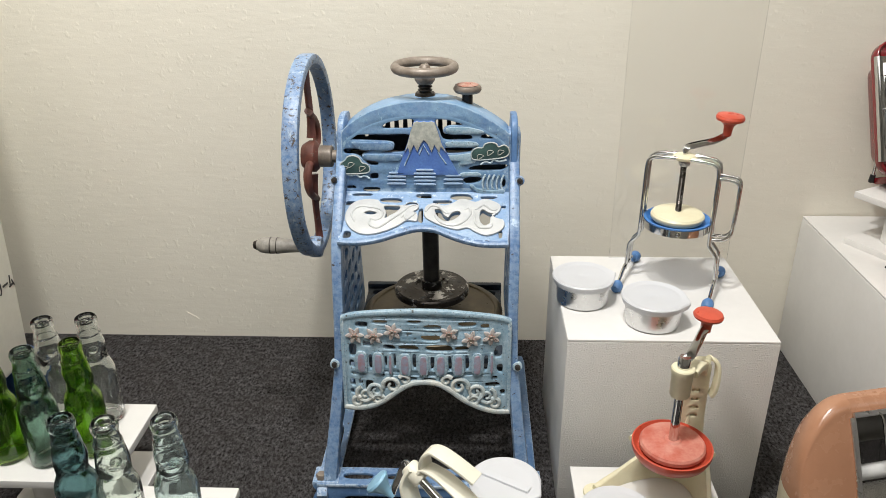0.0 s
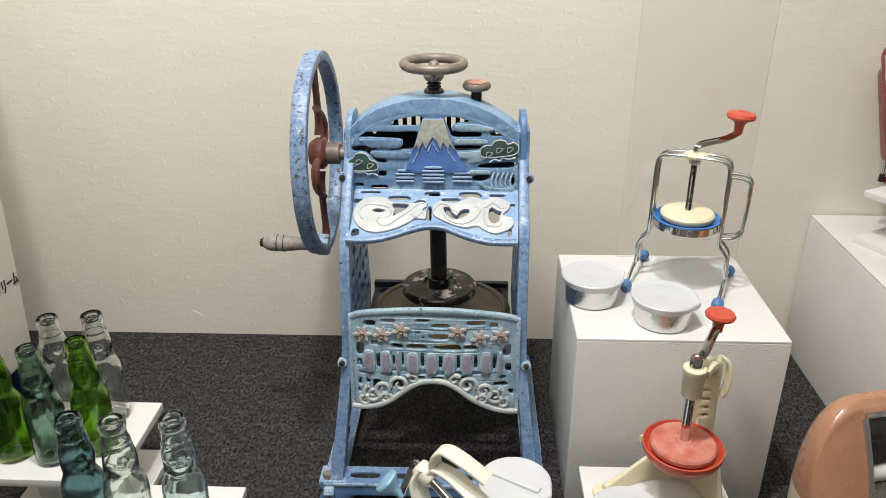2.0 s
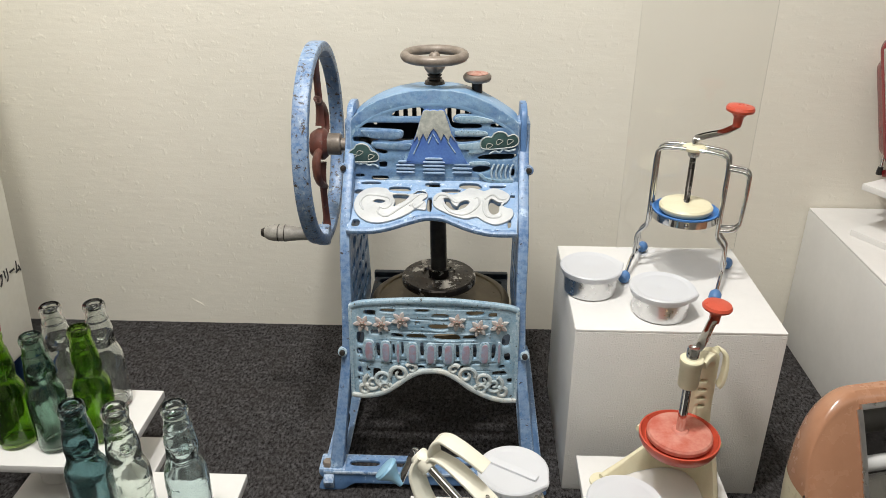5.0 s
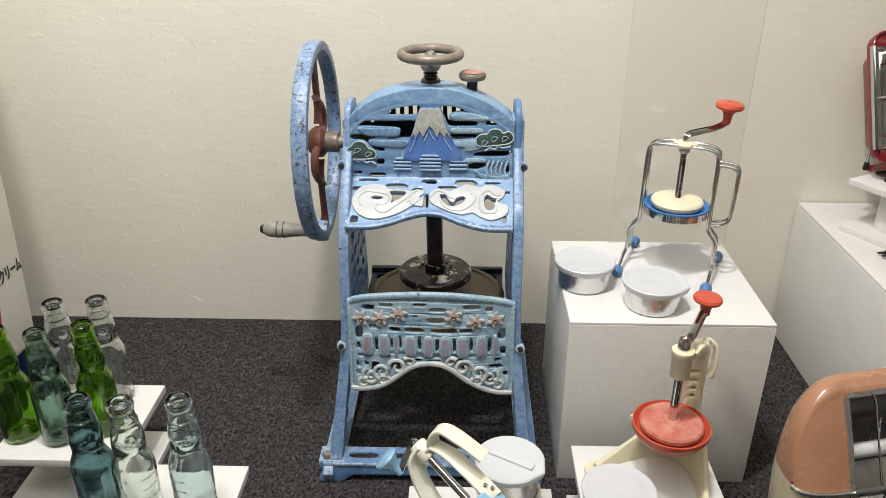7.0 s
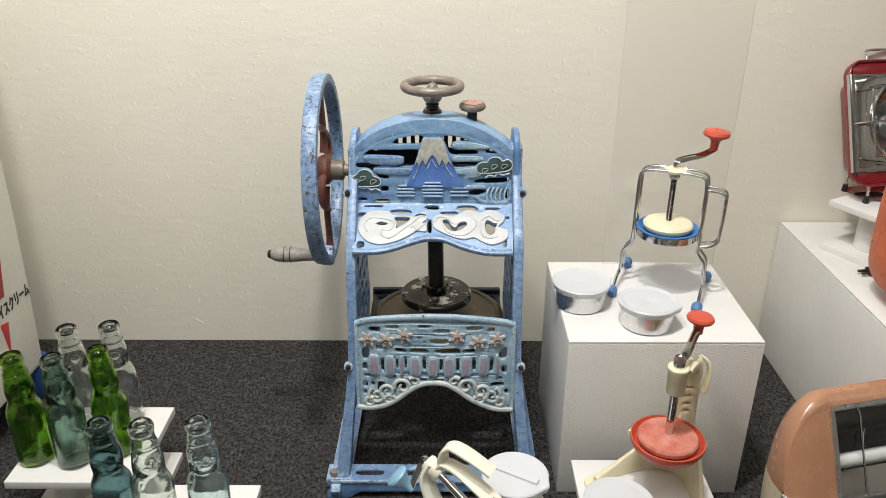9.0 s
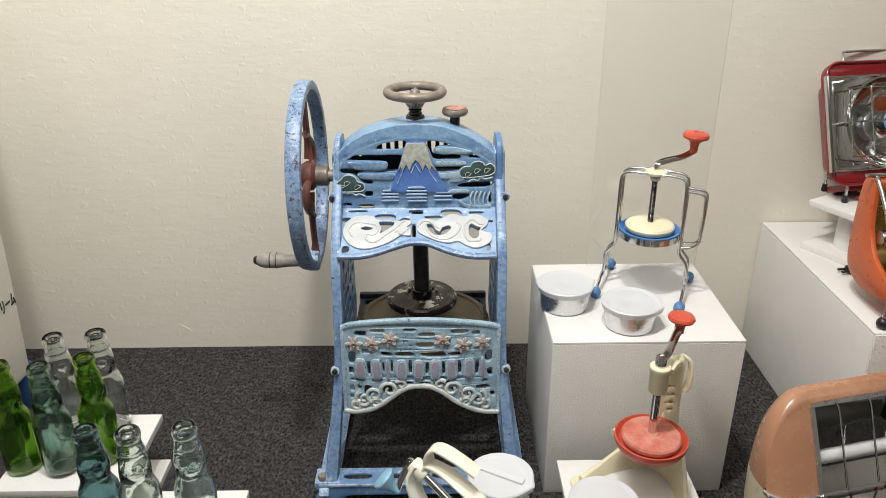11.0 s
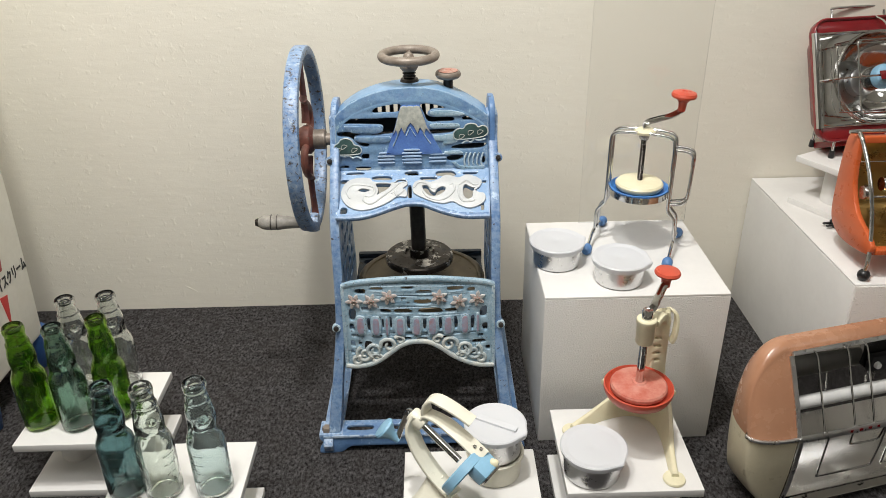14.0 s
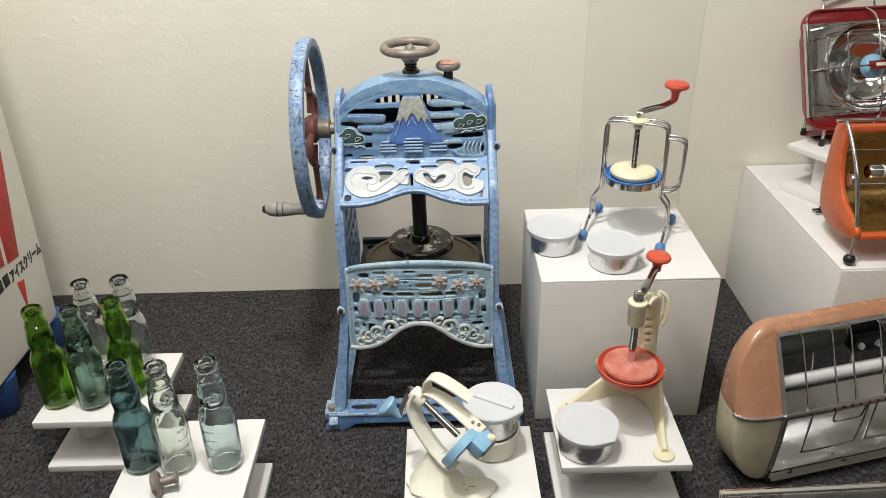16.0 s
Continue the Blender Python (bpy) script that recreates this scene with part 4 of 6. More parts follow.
        for cx, cy in leaves:
            loop = [high(*up(cx + 15 * math.cos(a) * (1 + 0.3 * math.cos(a)), cy + 11 * math.sin(a) * (1 - 0.4 * math.cos(a)) - 5 * math.cos(a)), 0.0120) for a in [2 * math.pi * i / 16 for i in range(16)]]
            add("leaf_line", sweep(loop, disc(0.0006, 6), closed=True), M_SNOW, tree)
        add("branch", sweep(curve_points([high(*up(*p), 0.0100) for p in twig], 4), disc(0.0016, 6)), M_PALE, tree)
    # raised block marks under the mountain
    for cx, cy, w, h, rows in ((343, 415, 88, 70, 4), (478, 405, 104, 88, 5), (612, 420, 92, 60, 3)):
        for i in range(rows):
            y = cy - h / 2 + (i + 0.5) * h / rows
            add("raised_bar", plate([slot(*up(cx, y), w * 0.000338 * (0.8 if i == 0 else 1), 0.0036, 0, 16)], 0.0035, lambda u, v, q: high(u, v, q + 0.0080 + (0.0035 if cx == 478 else 0)), 0.001), M_SCUFF, upper)
    for i in range(5):
        x = 764 + i * 22
        pts = [high(*up(x - 14 * math.sin(k * 2.4), 396 + 72 * k), 0.0095) for k in [j / 6 for j in range(7)]]
        add("sail", sweep(pts, disc(0.0017, 6)), M_PALE, upper)
    hull = smooth([up(*p) for p in ((690, 452), (706, 446), (728, 464), (790, 472), (850, 468), (846, 492), (800, 498), (740, 492))], 4)
    add("hull", plate([hull], 0.004, lambda u, v, q: high(u, v, q + 0.0075), 0.0012), M_PALE, upper)

    # sloping apron with white scrolls
    def ap(px, py):
        k = (py - 490) / 255
        return (px - 490) * (0.000341 - 0.000019 * k), k * 0.1145

    def slope(u, v, w):
        return Vector((CX + u, 1.539 - 0.908 * v - 0.419 * w, 0.481 - 0.419 * v + 0.908 * w))

    edge = [ap(px, py) for px, py in ((80, 492), (74, 735), (130, 738), (200, 735), (270, 722), (330, 704), (390, 686), (440, 674), (490, 672), (540, 678), (590, 696), (640, 714), (700, 730), (760, 740), (830, 742), (886, 740), (882, 492))][::-1]
    curls = [smooth([ap(*p) for p in line], 4) for line in (
        ((288, 574), (330, 572), (364, 577), (346, 600), (314, 618), (294, 628), (300, 602)),
        ((196, 606), (214, 596), (244, 600), (252, 607), (226, 613)),
        ((530, 588), (556, 588), (572, 612), (596, 624), (610, 604), (638, 594), (652, 606), (626, 632), (580, 642), (546, 620)),
        ((744, 606), (756, 586), (784, 600), (812, 606), (794, 622), (792, 648), (768, 660), (748, 642)))]
    blue_cut = ((475, 514, 78, 20), (320, 536, 100, 22), (652, 518, 108, 28), (563, 543, 84, 18), (126, 552, 46, 22), (854, 566, 24, 12), (463, 610, 24, 62), (116, 700, 34, 34), (180, 508, 90, 13), (846, 694, 16, 34), (780, 520, 80, 12))
    openings = [slot(*ap(px, py), w * 0.000332, h * 0.00045, 0.08, 20, i) for i, (px, py, w, h) in enumerate(blue_cut)] + curls
    apron = add("apron", plate([edge] + openings, 0.007, slope, 0.0016), M_SCUFF, label="sloping blue apron under the upper panel")
    add("apron_rim", sweep([slope(p.x, p.y - 0.003, 0.004) for p in curve_points([(u, v, 0) for u, v in edge[1:-1]], 4)], bar_section(0.011, 0.010, 0.004), up=(0, -0.4, 0.9)), M_BLUE, apron)
    left = smooth([ap(*p) for p in ((104, 612), (124, 570), (160, 546), (205, 538), (256, 542), (276, 560), (330, 566), (380, 566), (404, 552), (446, 556), (452, 580), (430, 598), (448, 612), (446, 642), (400, 640), (366, 660), (310, 686), (240, 704), (180, 702), (134, 680), (108, 646))], 4)
    right = smooth([ap(*p) for p in ((478, 590), (492, 566), (528, 556), (572, 568), (616, 552), (650, 534), (690, 540), (720, 548), (760, 534), (810, 546), (842, 570), (830, 600), (806, 612), (826, 626), (856, 634), (862, 664), (836, 690), (780, 706), (726, 690), (690, 672), (640, 680), (580, 668), (520, 644), (484, 622))], 4)
    for line, o in ((left, curls[:2]), (right, curls[2:])):
        leaf = add("white_scrollwork", plate([line] + o, 0.0045, lambda u, v, w: slope(u, v, w + 0.0065), 0.0018), M_WHITE, apron, "white-painted scroll relief")
        grooves = (((150, 648), (134, 610), (160, 580), (204, 576), (270, 590), (280, 620), (256, 640), (226, 634)), ((226, 634), (222, 660), (262, 676), (320, 640), (370, 606), (410, 574), (440, 568)), ((370, 628), (384, 616), (396, 636), (420, 622), (440, 604))) if line is left else (
            ((486, 600), (510, 572), (550, 578), (580, 604), (600, 606)), ((530, 616), (560, 650), (620, 664), (668, 646), (698, 610), (690, 582), (672, 590)), ((716, 596), (722, 640), (746, 672), (796, 672), (804, 652)), ((724, 590), (760, 566), (800, 590), (826, 586)))
        for g in grooves:
            add("scroll", sweep([slope(p.x, p.y, 0.0108) for p in curve_points([(*ap(*q), 0) for q in g], 6)], disc(0.0017, 8), scale=lambda k: 0.5 + 1.0 * math.sin(math.pi * min(1, 0.15 + k * 0.8))), M_WHITE, leaf)

    # hand wheel, screw and side knob on top
    hx, hy = CX - 0.005, 1.590
    wheel = add("hand_wheel", wire([(hx + 0.0465 * math.cos(a), hy + 0.0465 * math.sin(a), 0.676) for a in [2 * math.pi * i / 16 for i in range(16)]], 0.0078, steps=4, closed=True, n=14), M_BROWN, label="brown worn iron hand wheel")
    bm = rod((hx, hy - 0.044, 0.672), (hx, hy + 0.044, 0.672), 0.0045)
    add("spoke", bm, M_STEEL, wheel)
    add("hub", lathe([(0, 0.650), (0.0125, 0.650), (0.0165, 0.656), (0.0165, 0.662), (0.012, 0.668), (0.008, 0.678), (0.006, 0.680), (0, 0.680)], (hx, hy, 0), segments=28), M_BROWN, wheel)
    prof, z = [(0, 0.60)], 0.60
    while z < 0.652:
        prof += [(0.0092, z), (0.0118, z + 0.0018), (0.0118, z + 0.0030), (0.0092, z + 0.0044)]
        z += 0.0054
    add("screw", lathe(prof + [(0, z)], (hx, hy, 0), segments=24), M_IRON)
    add("collar", lathe([(0.0, 0.622), (0.030, 0.6225), (0.031, 0.626), (0.026, 0.629), (0.017, 0.630), (0.015, 0.636), (0, 0.637)], (hx, hy, 0), segments=36), M_IRON)
    add("collar_plate", plate([slot(hx, 1.586, 0.096, 0.052, 0, 32)], 0.006, lambda u, v, w: Vector((u, v, 0.6140 + w - 1.2 * (u - hx) ** 2)), 0.002), M_DARK)
    knob = add("clamp_knob", lathe([(0, 0.634), (0.012, 0.634), (0.0200, 0.6365), (0.0225, 0.640), (0.0225, 0.644), (0.020, 0.6475), (0, 0.6480)], (0.081, 1.590, 0), segments=36), M_BROWN)
    add("knob_top", lathe([(0, 0.6482), (0.017, 0.6478), (0.0175, 0.6486), (0.006, 0.6496), (0.005, 0.6486), (0, 0.6486)], (0.081, 1.590, 0), segments=36), M_KNOBRED, knob, "worn red top")
    add("knob_stem", rod((0.081, 1.590, 0.59), (0.081, 1.590, 0.636), 0.0085), M_IRON, knob)

    # fly wheel on the crank side
    wx, wy, wz, R = -0.1745, 1.576, 0.5325, 0.1645
    ring = [Vector((wx, wy + (R - 0.008) * math.cos(a), wz + (R - 0.008) * math.sin(a))) for a in [2 * math.pi * i / 96 for i in range(96)]]
    fly = add("fly_wheel", sweep(ring, bar_section(0.0165, 0.0245, 0.004), closed=True, up=(1, 0, 0)), M_RIM, label="large blue fly wheel with chipped rim")
    fly_in = R - 0.014
    for a in (90, 270):
        c, s = math.cos(radians(a)), math.sin(radians(a))
        pts = [(wx, wy + rr * c + off * s, wz + rr * s - off * c) for rr, off in ((0.030, 0.004), (0.055, 0.008), (0.10, 0.004), (0.135, -0.002), (fly_in, 0.0))]
        add("spoke", sweep(curve_points(pts, 6), bar_section(0.014, 0.010, 0.004), scale=lambda k: 1.15 - 0.35 * math.sin(k * 3.0)), M_RUST, fly, "red-oxide spoke")
    for a in (10, 190):
        c, s = math.cos(radians(a)), math.sin(radians(a))
        pts = [(wx, wy + rr * math.cos(radians(a + t)), wz + rr * math.sin(radians(a + t))) for rr, t in ((0.027, 0), (0.048, 6), (0.060, 28), (0.064, 52), (0.068, 72), (0.076, 82))]
        add("spoke", sweep(curve_points(pts, 6), bar_section(0.014, 0.011, 0.004)), M_RUST, fly)
    hub = add("wheel_hub", lathe([(0, -0.016), (0.018, -0.016), (0.022, -0.011), (0.026, -0.004), (0.026, 0.006), (0.021, 0.011), (0.0170, 0.013), (0.0170, 0.030), (0.0150, 0.032), (0, 0.032)], (wx, wy, wz), (1, 0, 0), 36), M_RUST, fly)
    add("hub_sleeve", lathe([(0, 0.012), (0.0178, 0.012), (0.0178, 0.032), (0.016, 0.034), (0, 0.034)], (wx, wy, wz), (1, 0, 0), 36), M_BROWN, hub)
    add("axle", rod((wx + 0.03, wy, wz), (CX + 0.13, wy, wz), 0.0105), M_BROWN)
    ca = Vector((wx, 1.543, 0.383))
    spin = add("crank_handle", lathe([(0, 0), (0.0095, 0.0), (0.0100, 0.020), (0.0115, 0.050), (0.0135, 0.066), (0.0145, 0.070), (0.0135, 0.073), (0.0145, 0.078), (0.0140, 0.082), (0.0142, 0.090), (0.0125, 0.100), (0.0085, 0.106), (0, 0.108)], ca + Vector((0.006, 0, 0)), (-1, 0, 0.02), 28), M_WOOD, fly, "grey turned wooden crank handle")
    for h in (0.070, 0.081):
        add("ring", lathe([(0.0132, h), (0.0147, h + 0.0006), (0.0147, h + 0.0020), (0.0132, h + 0.0026)], ca + Vector((0.006, 0, 0)), (-1, 0, 0.02), 28), M_IRON, spin)
    add("handle_end", lathe([(0, 0.101), (0.0090, 0.1015), (0.0085, 0.107), (0.006, 0.112), (0, 0.1135)], ca + Vector((0.006, 0, 0)), (-1, 0, 0.02), 20), M_IRON, spin)
    add("handle_boss", lathe([(0, -0.011), (0.016, -0.011), (0.018, -0.006), (0.018, 0.006), (0.016, 0.011), (0, 0.011)], ca, (1, 0, 0), 28), M_RIM, fly)
    # spindle, spike plate, drum and its table
    add("spindle", rod((CX + 0.001, hy, 0.28), (hx + 0.002, hy, 0.60), 0.0145), M_IRON)
    prof = [(0, 0.272), (0.062, 0.272), (0.066, 0.275), (0.066, 0.284), (0.063, 0.287), (0.038, 0.288), (0.035, 0.290), (0.030, 0.290), (0.028, 0.285), (0.0185, 0.285), (0.0185, 0.300), (0, 0.301)]
    spike = add("spike_plate", lathe(prof, (CX + 0.001, hy, 0), segments=56), M_PLATE, label="dark iron ice plate with worn bright streaks")
    for i in range(6):
        a = radians(60 * i + 15)
        add("plate_bolt", rod((CX + 0.001 + 0.050 * math.cos(a), hy + 0.050 * math.sin(a), 0.282), (CX + 0.001 + 0.050 * math.cos(a), hy + 0.050 * math.sin(a), 0.2878), 0.0046, segments=14), M_BLACK, spike)
    add("drum", lathe([(0, 0.228), (0.118, 0.228), (0.124, 0.232), (0.124, 0.244), (0.119, 0.247), (0.112, 0.247), (0.110, 0.2445), (0, 0.2445)], (CX + 0.004, hy - 0.014, 0), segments=72), M_BRASS, label="brown iron ice drum plate")
    table = [(-0.128, 1.448), (0.128, 1.448), (0.128, 1.690), (-0.128, 1.690)]
    cuts = [slot(s * 0.088, yy, 0.060, 0.020, 0, 20) for s in (-1, 1) for yy in (1.674, 1.468)]
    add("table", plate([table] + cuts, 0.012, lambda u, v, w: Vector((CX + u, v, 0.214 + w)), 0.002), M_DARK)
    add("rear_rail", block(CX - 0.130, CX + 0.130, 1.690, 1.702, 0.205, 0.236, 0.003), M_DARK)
    return ob


cast_iron_shaver()

# ---- red-topped plastic ice shaver ----


def red_top_shaver():
    ob = thing("ice_shaver", (0.37, 1.23, TRAY_TOP), "cream plastic ice shaver with red ice plate on the stand", "ice shaver")

    def add(name, bm, material, parent=None, label="", sharp=38):
        return part(name, bm, material, parent or ob, label, sharp, world=True)

    z0 = TRAY_TOP
    # bowed base wall, tall at the column, low at its feet
    path = curve_points([(0.272, 1.258, 0), (0.300, 1.276, 0), (0.335, 1.292, 0), (0.372, 1.300, 0), (0.402, 1.292, 0), (0.418, 1.268, 0), (0.421, 1.230, 0), (0.417, 1.185, 0), (0.412, 1.142, 0)], 6)
    bm, rings, n = bmesh.new(), [], len(path)
    for i, p in enumerate(path):
        k = i / (n - 1)
        t = (path[min(i + 1, n - 1)] - path[max(i - 1, 0)]).normalized()
        side = Vector((t.y, -t.x, 0))
        rise = math.exp(-((k - 0.56) / (0.30 if k < 0.56 else 0.21)) ** 2)
        h = 0.012 + 0.066 * rise
        th = 0.0045
        lean = side * (-0.010 * rise)
        rings.append([bm.verts.new(p + side * s * th + Vector((0, 0, z0 + zz)) + (lean if zz > 0.003 else Vector())) for s, zz in ((1.5, 0.0006), (1, h * 0.9), (0.6, h), (-0.6, h), (-1, h * 0.9), (-1.5, 0.0006))])
    for a, b in zip(rings, rings[1:]):
        for j in range(6):
            bm.faces.new((a[j], a[(j + 1) % 6], b[(j + 1) % 6], b[j]))
    bm.faces.new(rings[0])
    bm.faces.new(rings[-1])
    base = add("base", bm, M_CREAM, sharp=50)
    for x, y in ((0.411, 1.142), (0.272, 1.258)):
        add("foot_pad", lathe([(0, 0.0), (0.0165, 0.0), (0.0175, 0.002), (0.0165, 0.0045), (0.010, 0.006), (0, 0.006)], (x, y, z0), segments=28), M_CREAM, base)
    # column
    def col(u, v, w):
        k = (v - 0.16) / 0.18
        return Vector((0.407 + u - 0.006 * k, 1.283 + w - 0.012 * k, v))
    o = smooth([(-0.026, 0.165), (-0.018, 0.24), (-0.013, 0.32), (-0.010, 0.338), (0.006, 0.344), (0.016, 0.336), (0.017, 0.31), (0.017, 0.24), (0.020, 0.165)], 4)
    cuts = [slot(0.000, z, 0.011, 0.0045, 0, 14) for z in (0.248, 0.262, 0.277, 0.293)]
    add("column", plate([o] + cuts, 0.014, col, 0.002), M_CREAM)
    add("rib", plate([smooth([(1.268, 0.175), (1.278, 0.25), (1.276, 0.325), (1.284, 0.325), (1.288, 0.25), (1.292, 0.175)], 3)], 0.005, lambda u, v, w: Vector((0.386 + w + 0.02 * (v - 0.17) / 0.15, u, v)), 0.001), M_CREAM)
    # arm that carries the sleeve
    add("arm", sweep(curve_points([(0.404, 1.276, 0.325), (0.398, 1.262, 0.343), (0.388, 1.248, 0.350), (0.378, 1.236, 0.348)], 6), bar_section(0.020, 0.012, 0.003), up=(0, 0, 1)), M_CREAM)
    add("lever", sweep(curve_points([(0.410, 1.280, 0.340), (0.419, 1.278, 0.343), (0.426, 1.276, 0.336), (0.428, 1.274, 0.318), (0.426, 1.273, 0.296), (0.422, 1.273, 0.287)], 6), bar_section(0.013, 0.005, 0.002), up=(1, 0, 0.2), scale=lambda k: 0.7 + 0.6 * math.sin(2.4 * k)), M_CREAM)
    add("sleeve", lathe([(0, 0.318), (0.0125, 0.318), (0.0135, 0.320), (0.0140, 0.352), (0.0155, 0.354), (0.0155, 0.3605), (0.014, 0.362), (0, 0.362)], (0.365, 1.228, 0), segments=32), M_CREAM)
    add("shaft", rod((0.365, 1.228, 0.236), (0.365, 1.228, 0.320), 0.0062), M_CHROME)
    # ring behind the plate, plate holder and plate
    add("holder_ring", wire([(0.365 + 0.060 * math.cos(a), 1.228 + 0.060 * math.sin(a), 0.213) for a in [radians(5 + 17 * i) for i in range(9)]], 0.005, steps=4), M_CREAM)
    add("holder_arm", block(0.388, 0.410, 1.270, 1.290, 0.195, 0.217, 0.004), M_CREAM)
    dish = add("ice_dish", lathe([(0, 0.215), (0.042, 0.215), (0.050, 0.220), (0.0545, 0.230), (0.0545, 0.236), (0.0525, 0.2365), (0.0498, 0.231), (0.046, 0.228), (0, 0.228)], (0.365, 1.228, 0), segments=56), M_RED, label="red plastic ice dish")
    add("press_plate", lathe([(0, 0.230), (0.042, 0.230), (0.0445, 0.233), (0.0445, 0.238), (0.0420, 0.241), (0.026, 0.2430), (0.012, 0.2435), (0.010, 0.2455), (0, 0.2455)], (0.365, 1.228, 0), segments=56), M_REDMARB, dish, "scuffed red press plate")
    end = Vector((0.409, 1.294, 0.388))
    pts = [(0.365, 1.228, 0.360), (0.365, 1.228, 0.372), (0.374, 1.234, 0.377), (0.388, 1.258, 0.380), (0.400, 1.280, 0.382), end - Vector((0, 0, 0.003)), end + Vector((0, 0, 0.002))]
    crank = add("crank_arm", sweep(curve_points(pts, 6), bar_section(0.0125, 0.0055, 0.0018), up=(0.6, -0.4, 0.9)), M_CHROME)
    add("hub_cap", lathe([(0, 0.360), (0.0085, 0.360), (0.0085, 0.376), (0.007, 0.378), (0, 0.378)], (0.365, 1.228, 0), segments=24), M_CHROME, crank)
    add("knob", lathe([(0, -0.010), (0.0072, -0.010), (0.0075, -0.001), (0.0085, 0.004), (0.013, 0.009), (0.0195, 0.0115), (0.0205, 0.0145), (0.0185, 0.018), (0.010, 0.020), (0, 0.0205)], end, (0.05, 0, 1), 40), M_RED, crank, "red plastic knob")
    return ob


shift(red_top_shaver(), 0.003, -0.003)

# ---- ivory tabletop shaver with light blue knob ----


def ivory_shaver():
    ob = thing("ice_shaver", (0.065, 1.09, TRAY_TOP), "ivory plastic ice shaver with light blue knob and cutter", "ice shaver")

    def add(name, bm, material, parent=None, label="", sharp=38):
        return part(name, bm, material, parent or ob, label, sharp, world=True)

    def squircle(t, power=0.62):
        c, q = math.cos(t), math.sin(t)
        return math.copysign(abs(c) ** power, c), math.copysign(abs(q) ** power, q)

    z0 = TRAY_TOP
    # low slab the machine stands on
    pad = smooth([(-0.002, 1.094), (0.001, 1.080), (0.028, 1.054), (0.066, 1.046), (0.112, 1.048), (0.132, 1.066), (0.136, 1.080), (0.130, 1.091), (0.090, 1.100), (0.058, 1.112), (0.026, 1.112)], 5)
    base = add("base", plate([pad], 0.007, lambda u, v, w: Vector((u, v, z0 + w)), 0.0028), M_IVPL)
    for x, y, w in ((0.082, 1.079, 0.006), (0.094, 1.074, 0.010), (0.088, 1.068, 0.004)):
        add("plain_bar", block(x, x + w, y, y + 0.0018, z0 + 0.0068, z0 + 0.0074, 0.0002, segments=1), M_WOOD, base)
    # column that flares from the frame into the slab
    bm, rings = bmesh.new(), []
    for cx, cy, zz, ax, ay in ((0.046, 1.108, 0.172, 0.010, 0.008), (0.045, 1.107, 0.164, 0.015, 0.010), (0.045, 1.103, 0.152, 0.022, 0.013), (0.044, 1.097, 0.140, 0.029, 0.018), (0.043, 1.091, 0.131, 0.037, 0.024), (0.044, 1.086, z0 + 0.006, 0.043, 0.029)):
        rings.append([bm.verts.new((cx + ax * squircle(t)[0], cy + ay * squircle(t)[1], zz)) for t in [2 * math.pi * q / 32 for q in range(32)]])
    for a, b in zip(rings, rings[1:]):
        for q in range(32):
            bm.faces.new((a[q], a[(q + 1) % 32], b[(q + 1) % 32], b[q]))
    bm.faces.new(rings[0])
    bm.faces.new(rings[-1])
    add("foot", bm, M_IVPL, sharp=60)
    # bowed frame: two flat bands from the hub to the cutter
    hub = Vector((0.021, 1.133, 0.256))
    way = Vector((0.049, -0.036, -0.034)).normalized()
    add("lower_arm", sweep(curve_points([hub + Vector((0.002, 0, 0.006)), (0.012, 1.131, 0.242), (0.015, 1.126, 0.224), (0.024, 1.119, 0.204), (0.040, 1.109, 0.180), (0.059, 1.095, 0.162), (0.072, 1.084, 0.156)], 7), bar_section(0.030, 0.006, 0.0025), up=(-0.68, 0.42, -0.50)), M_IVPL)
    add("upper_arm", sweep(curve_points([hub + Vector((0.006, 0, 0.006)), (0.034, 1.132, 0.268), (0.057, 1.120, 0.263), (0.082, 1.101, 0.252), (0.106, 1.082, 0.238), (0.112, 1.077, 0.233)], 7), bar_section(0.024, 0.005, 0.002), up=(-0.51, 0.31, 0.80)), M_IVPL)
    grip = curve_points([(0.034, 1.133, 0.264), (0.033, 1.133, 0.280), (0.037, 1.132, 0.292), (0.048, 1.129, 0.297), (0.072, 1.115, 0.291), (0.099, 1.100, 0.278)], 7)
    handle = add("carry_handle", sweep(grip, bar_section(0.024, 0.005, 0.002), up=(-0.51, 0.31, 0.80)), M_IVPL)
    add("hub", lathe([(0, -0.014), (0.0105, -0.014), (0.0125, -0.011), (0.0125, 0.010), (0.011, 0.012), (0, 0.012)], hub, way, 28), M_IVPL)
    add("shaft", rod(hub, hub + way * 0.083, 0.0056), M_CHROME)
    c = Vector((0.083, 1.080, 0.206))
    disk = add("cutter_disk", lathe([(0, 0.0), (0.036, 0.0), (0.0385, 0.002), (0.0390, 0.014), (0.0375, 0.0150), (0.0355, 0.0140), (0.035, 0.010), (0, 0.009)], c - way * 0.006, way, 56), M_SKY, label="light blue cutter disk")
    add("clear_window", lathe([(0, 0.0105), (0.0345, 0.0105), (0.0350, 0.0125), (0.0340, 0.0135), (0, 0.0140)], c - way * 0.006, way, 48), M_LID, disk)
    # clamp and its screws at the end of the upper band
    turn = way.to_track_quat("Z", "Y").to_matrix().to_4x4()
    bm = block(-0.019, 0.019, -0.012, 0.012, -0.004, 0.022, 0.004)
    bm.transform(Matrix.Translation((0.106, 1.074, 0.224)) @ turn)
    clamp = add("clamp", bm, M_SKY, label="light blue clamp")
    bm = block(-0.016, 0.016, -0.010, 0.010, 0.022, 0.025, 0.001)
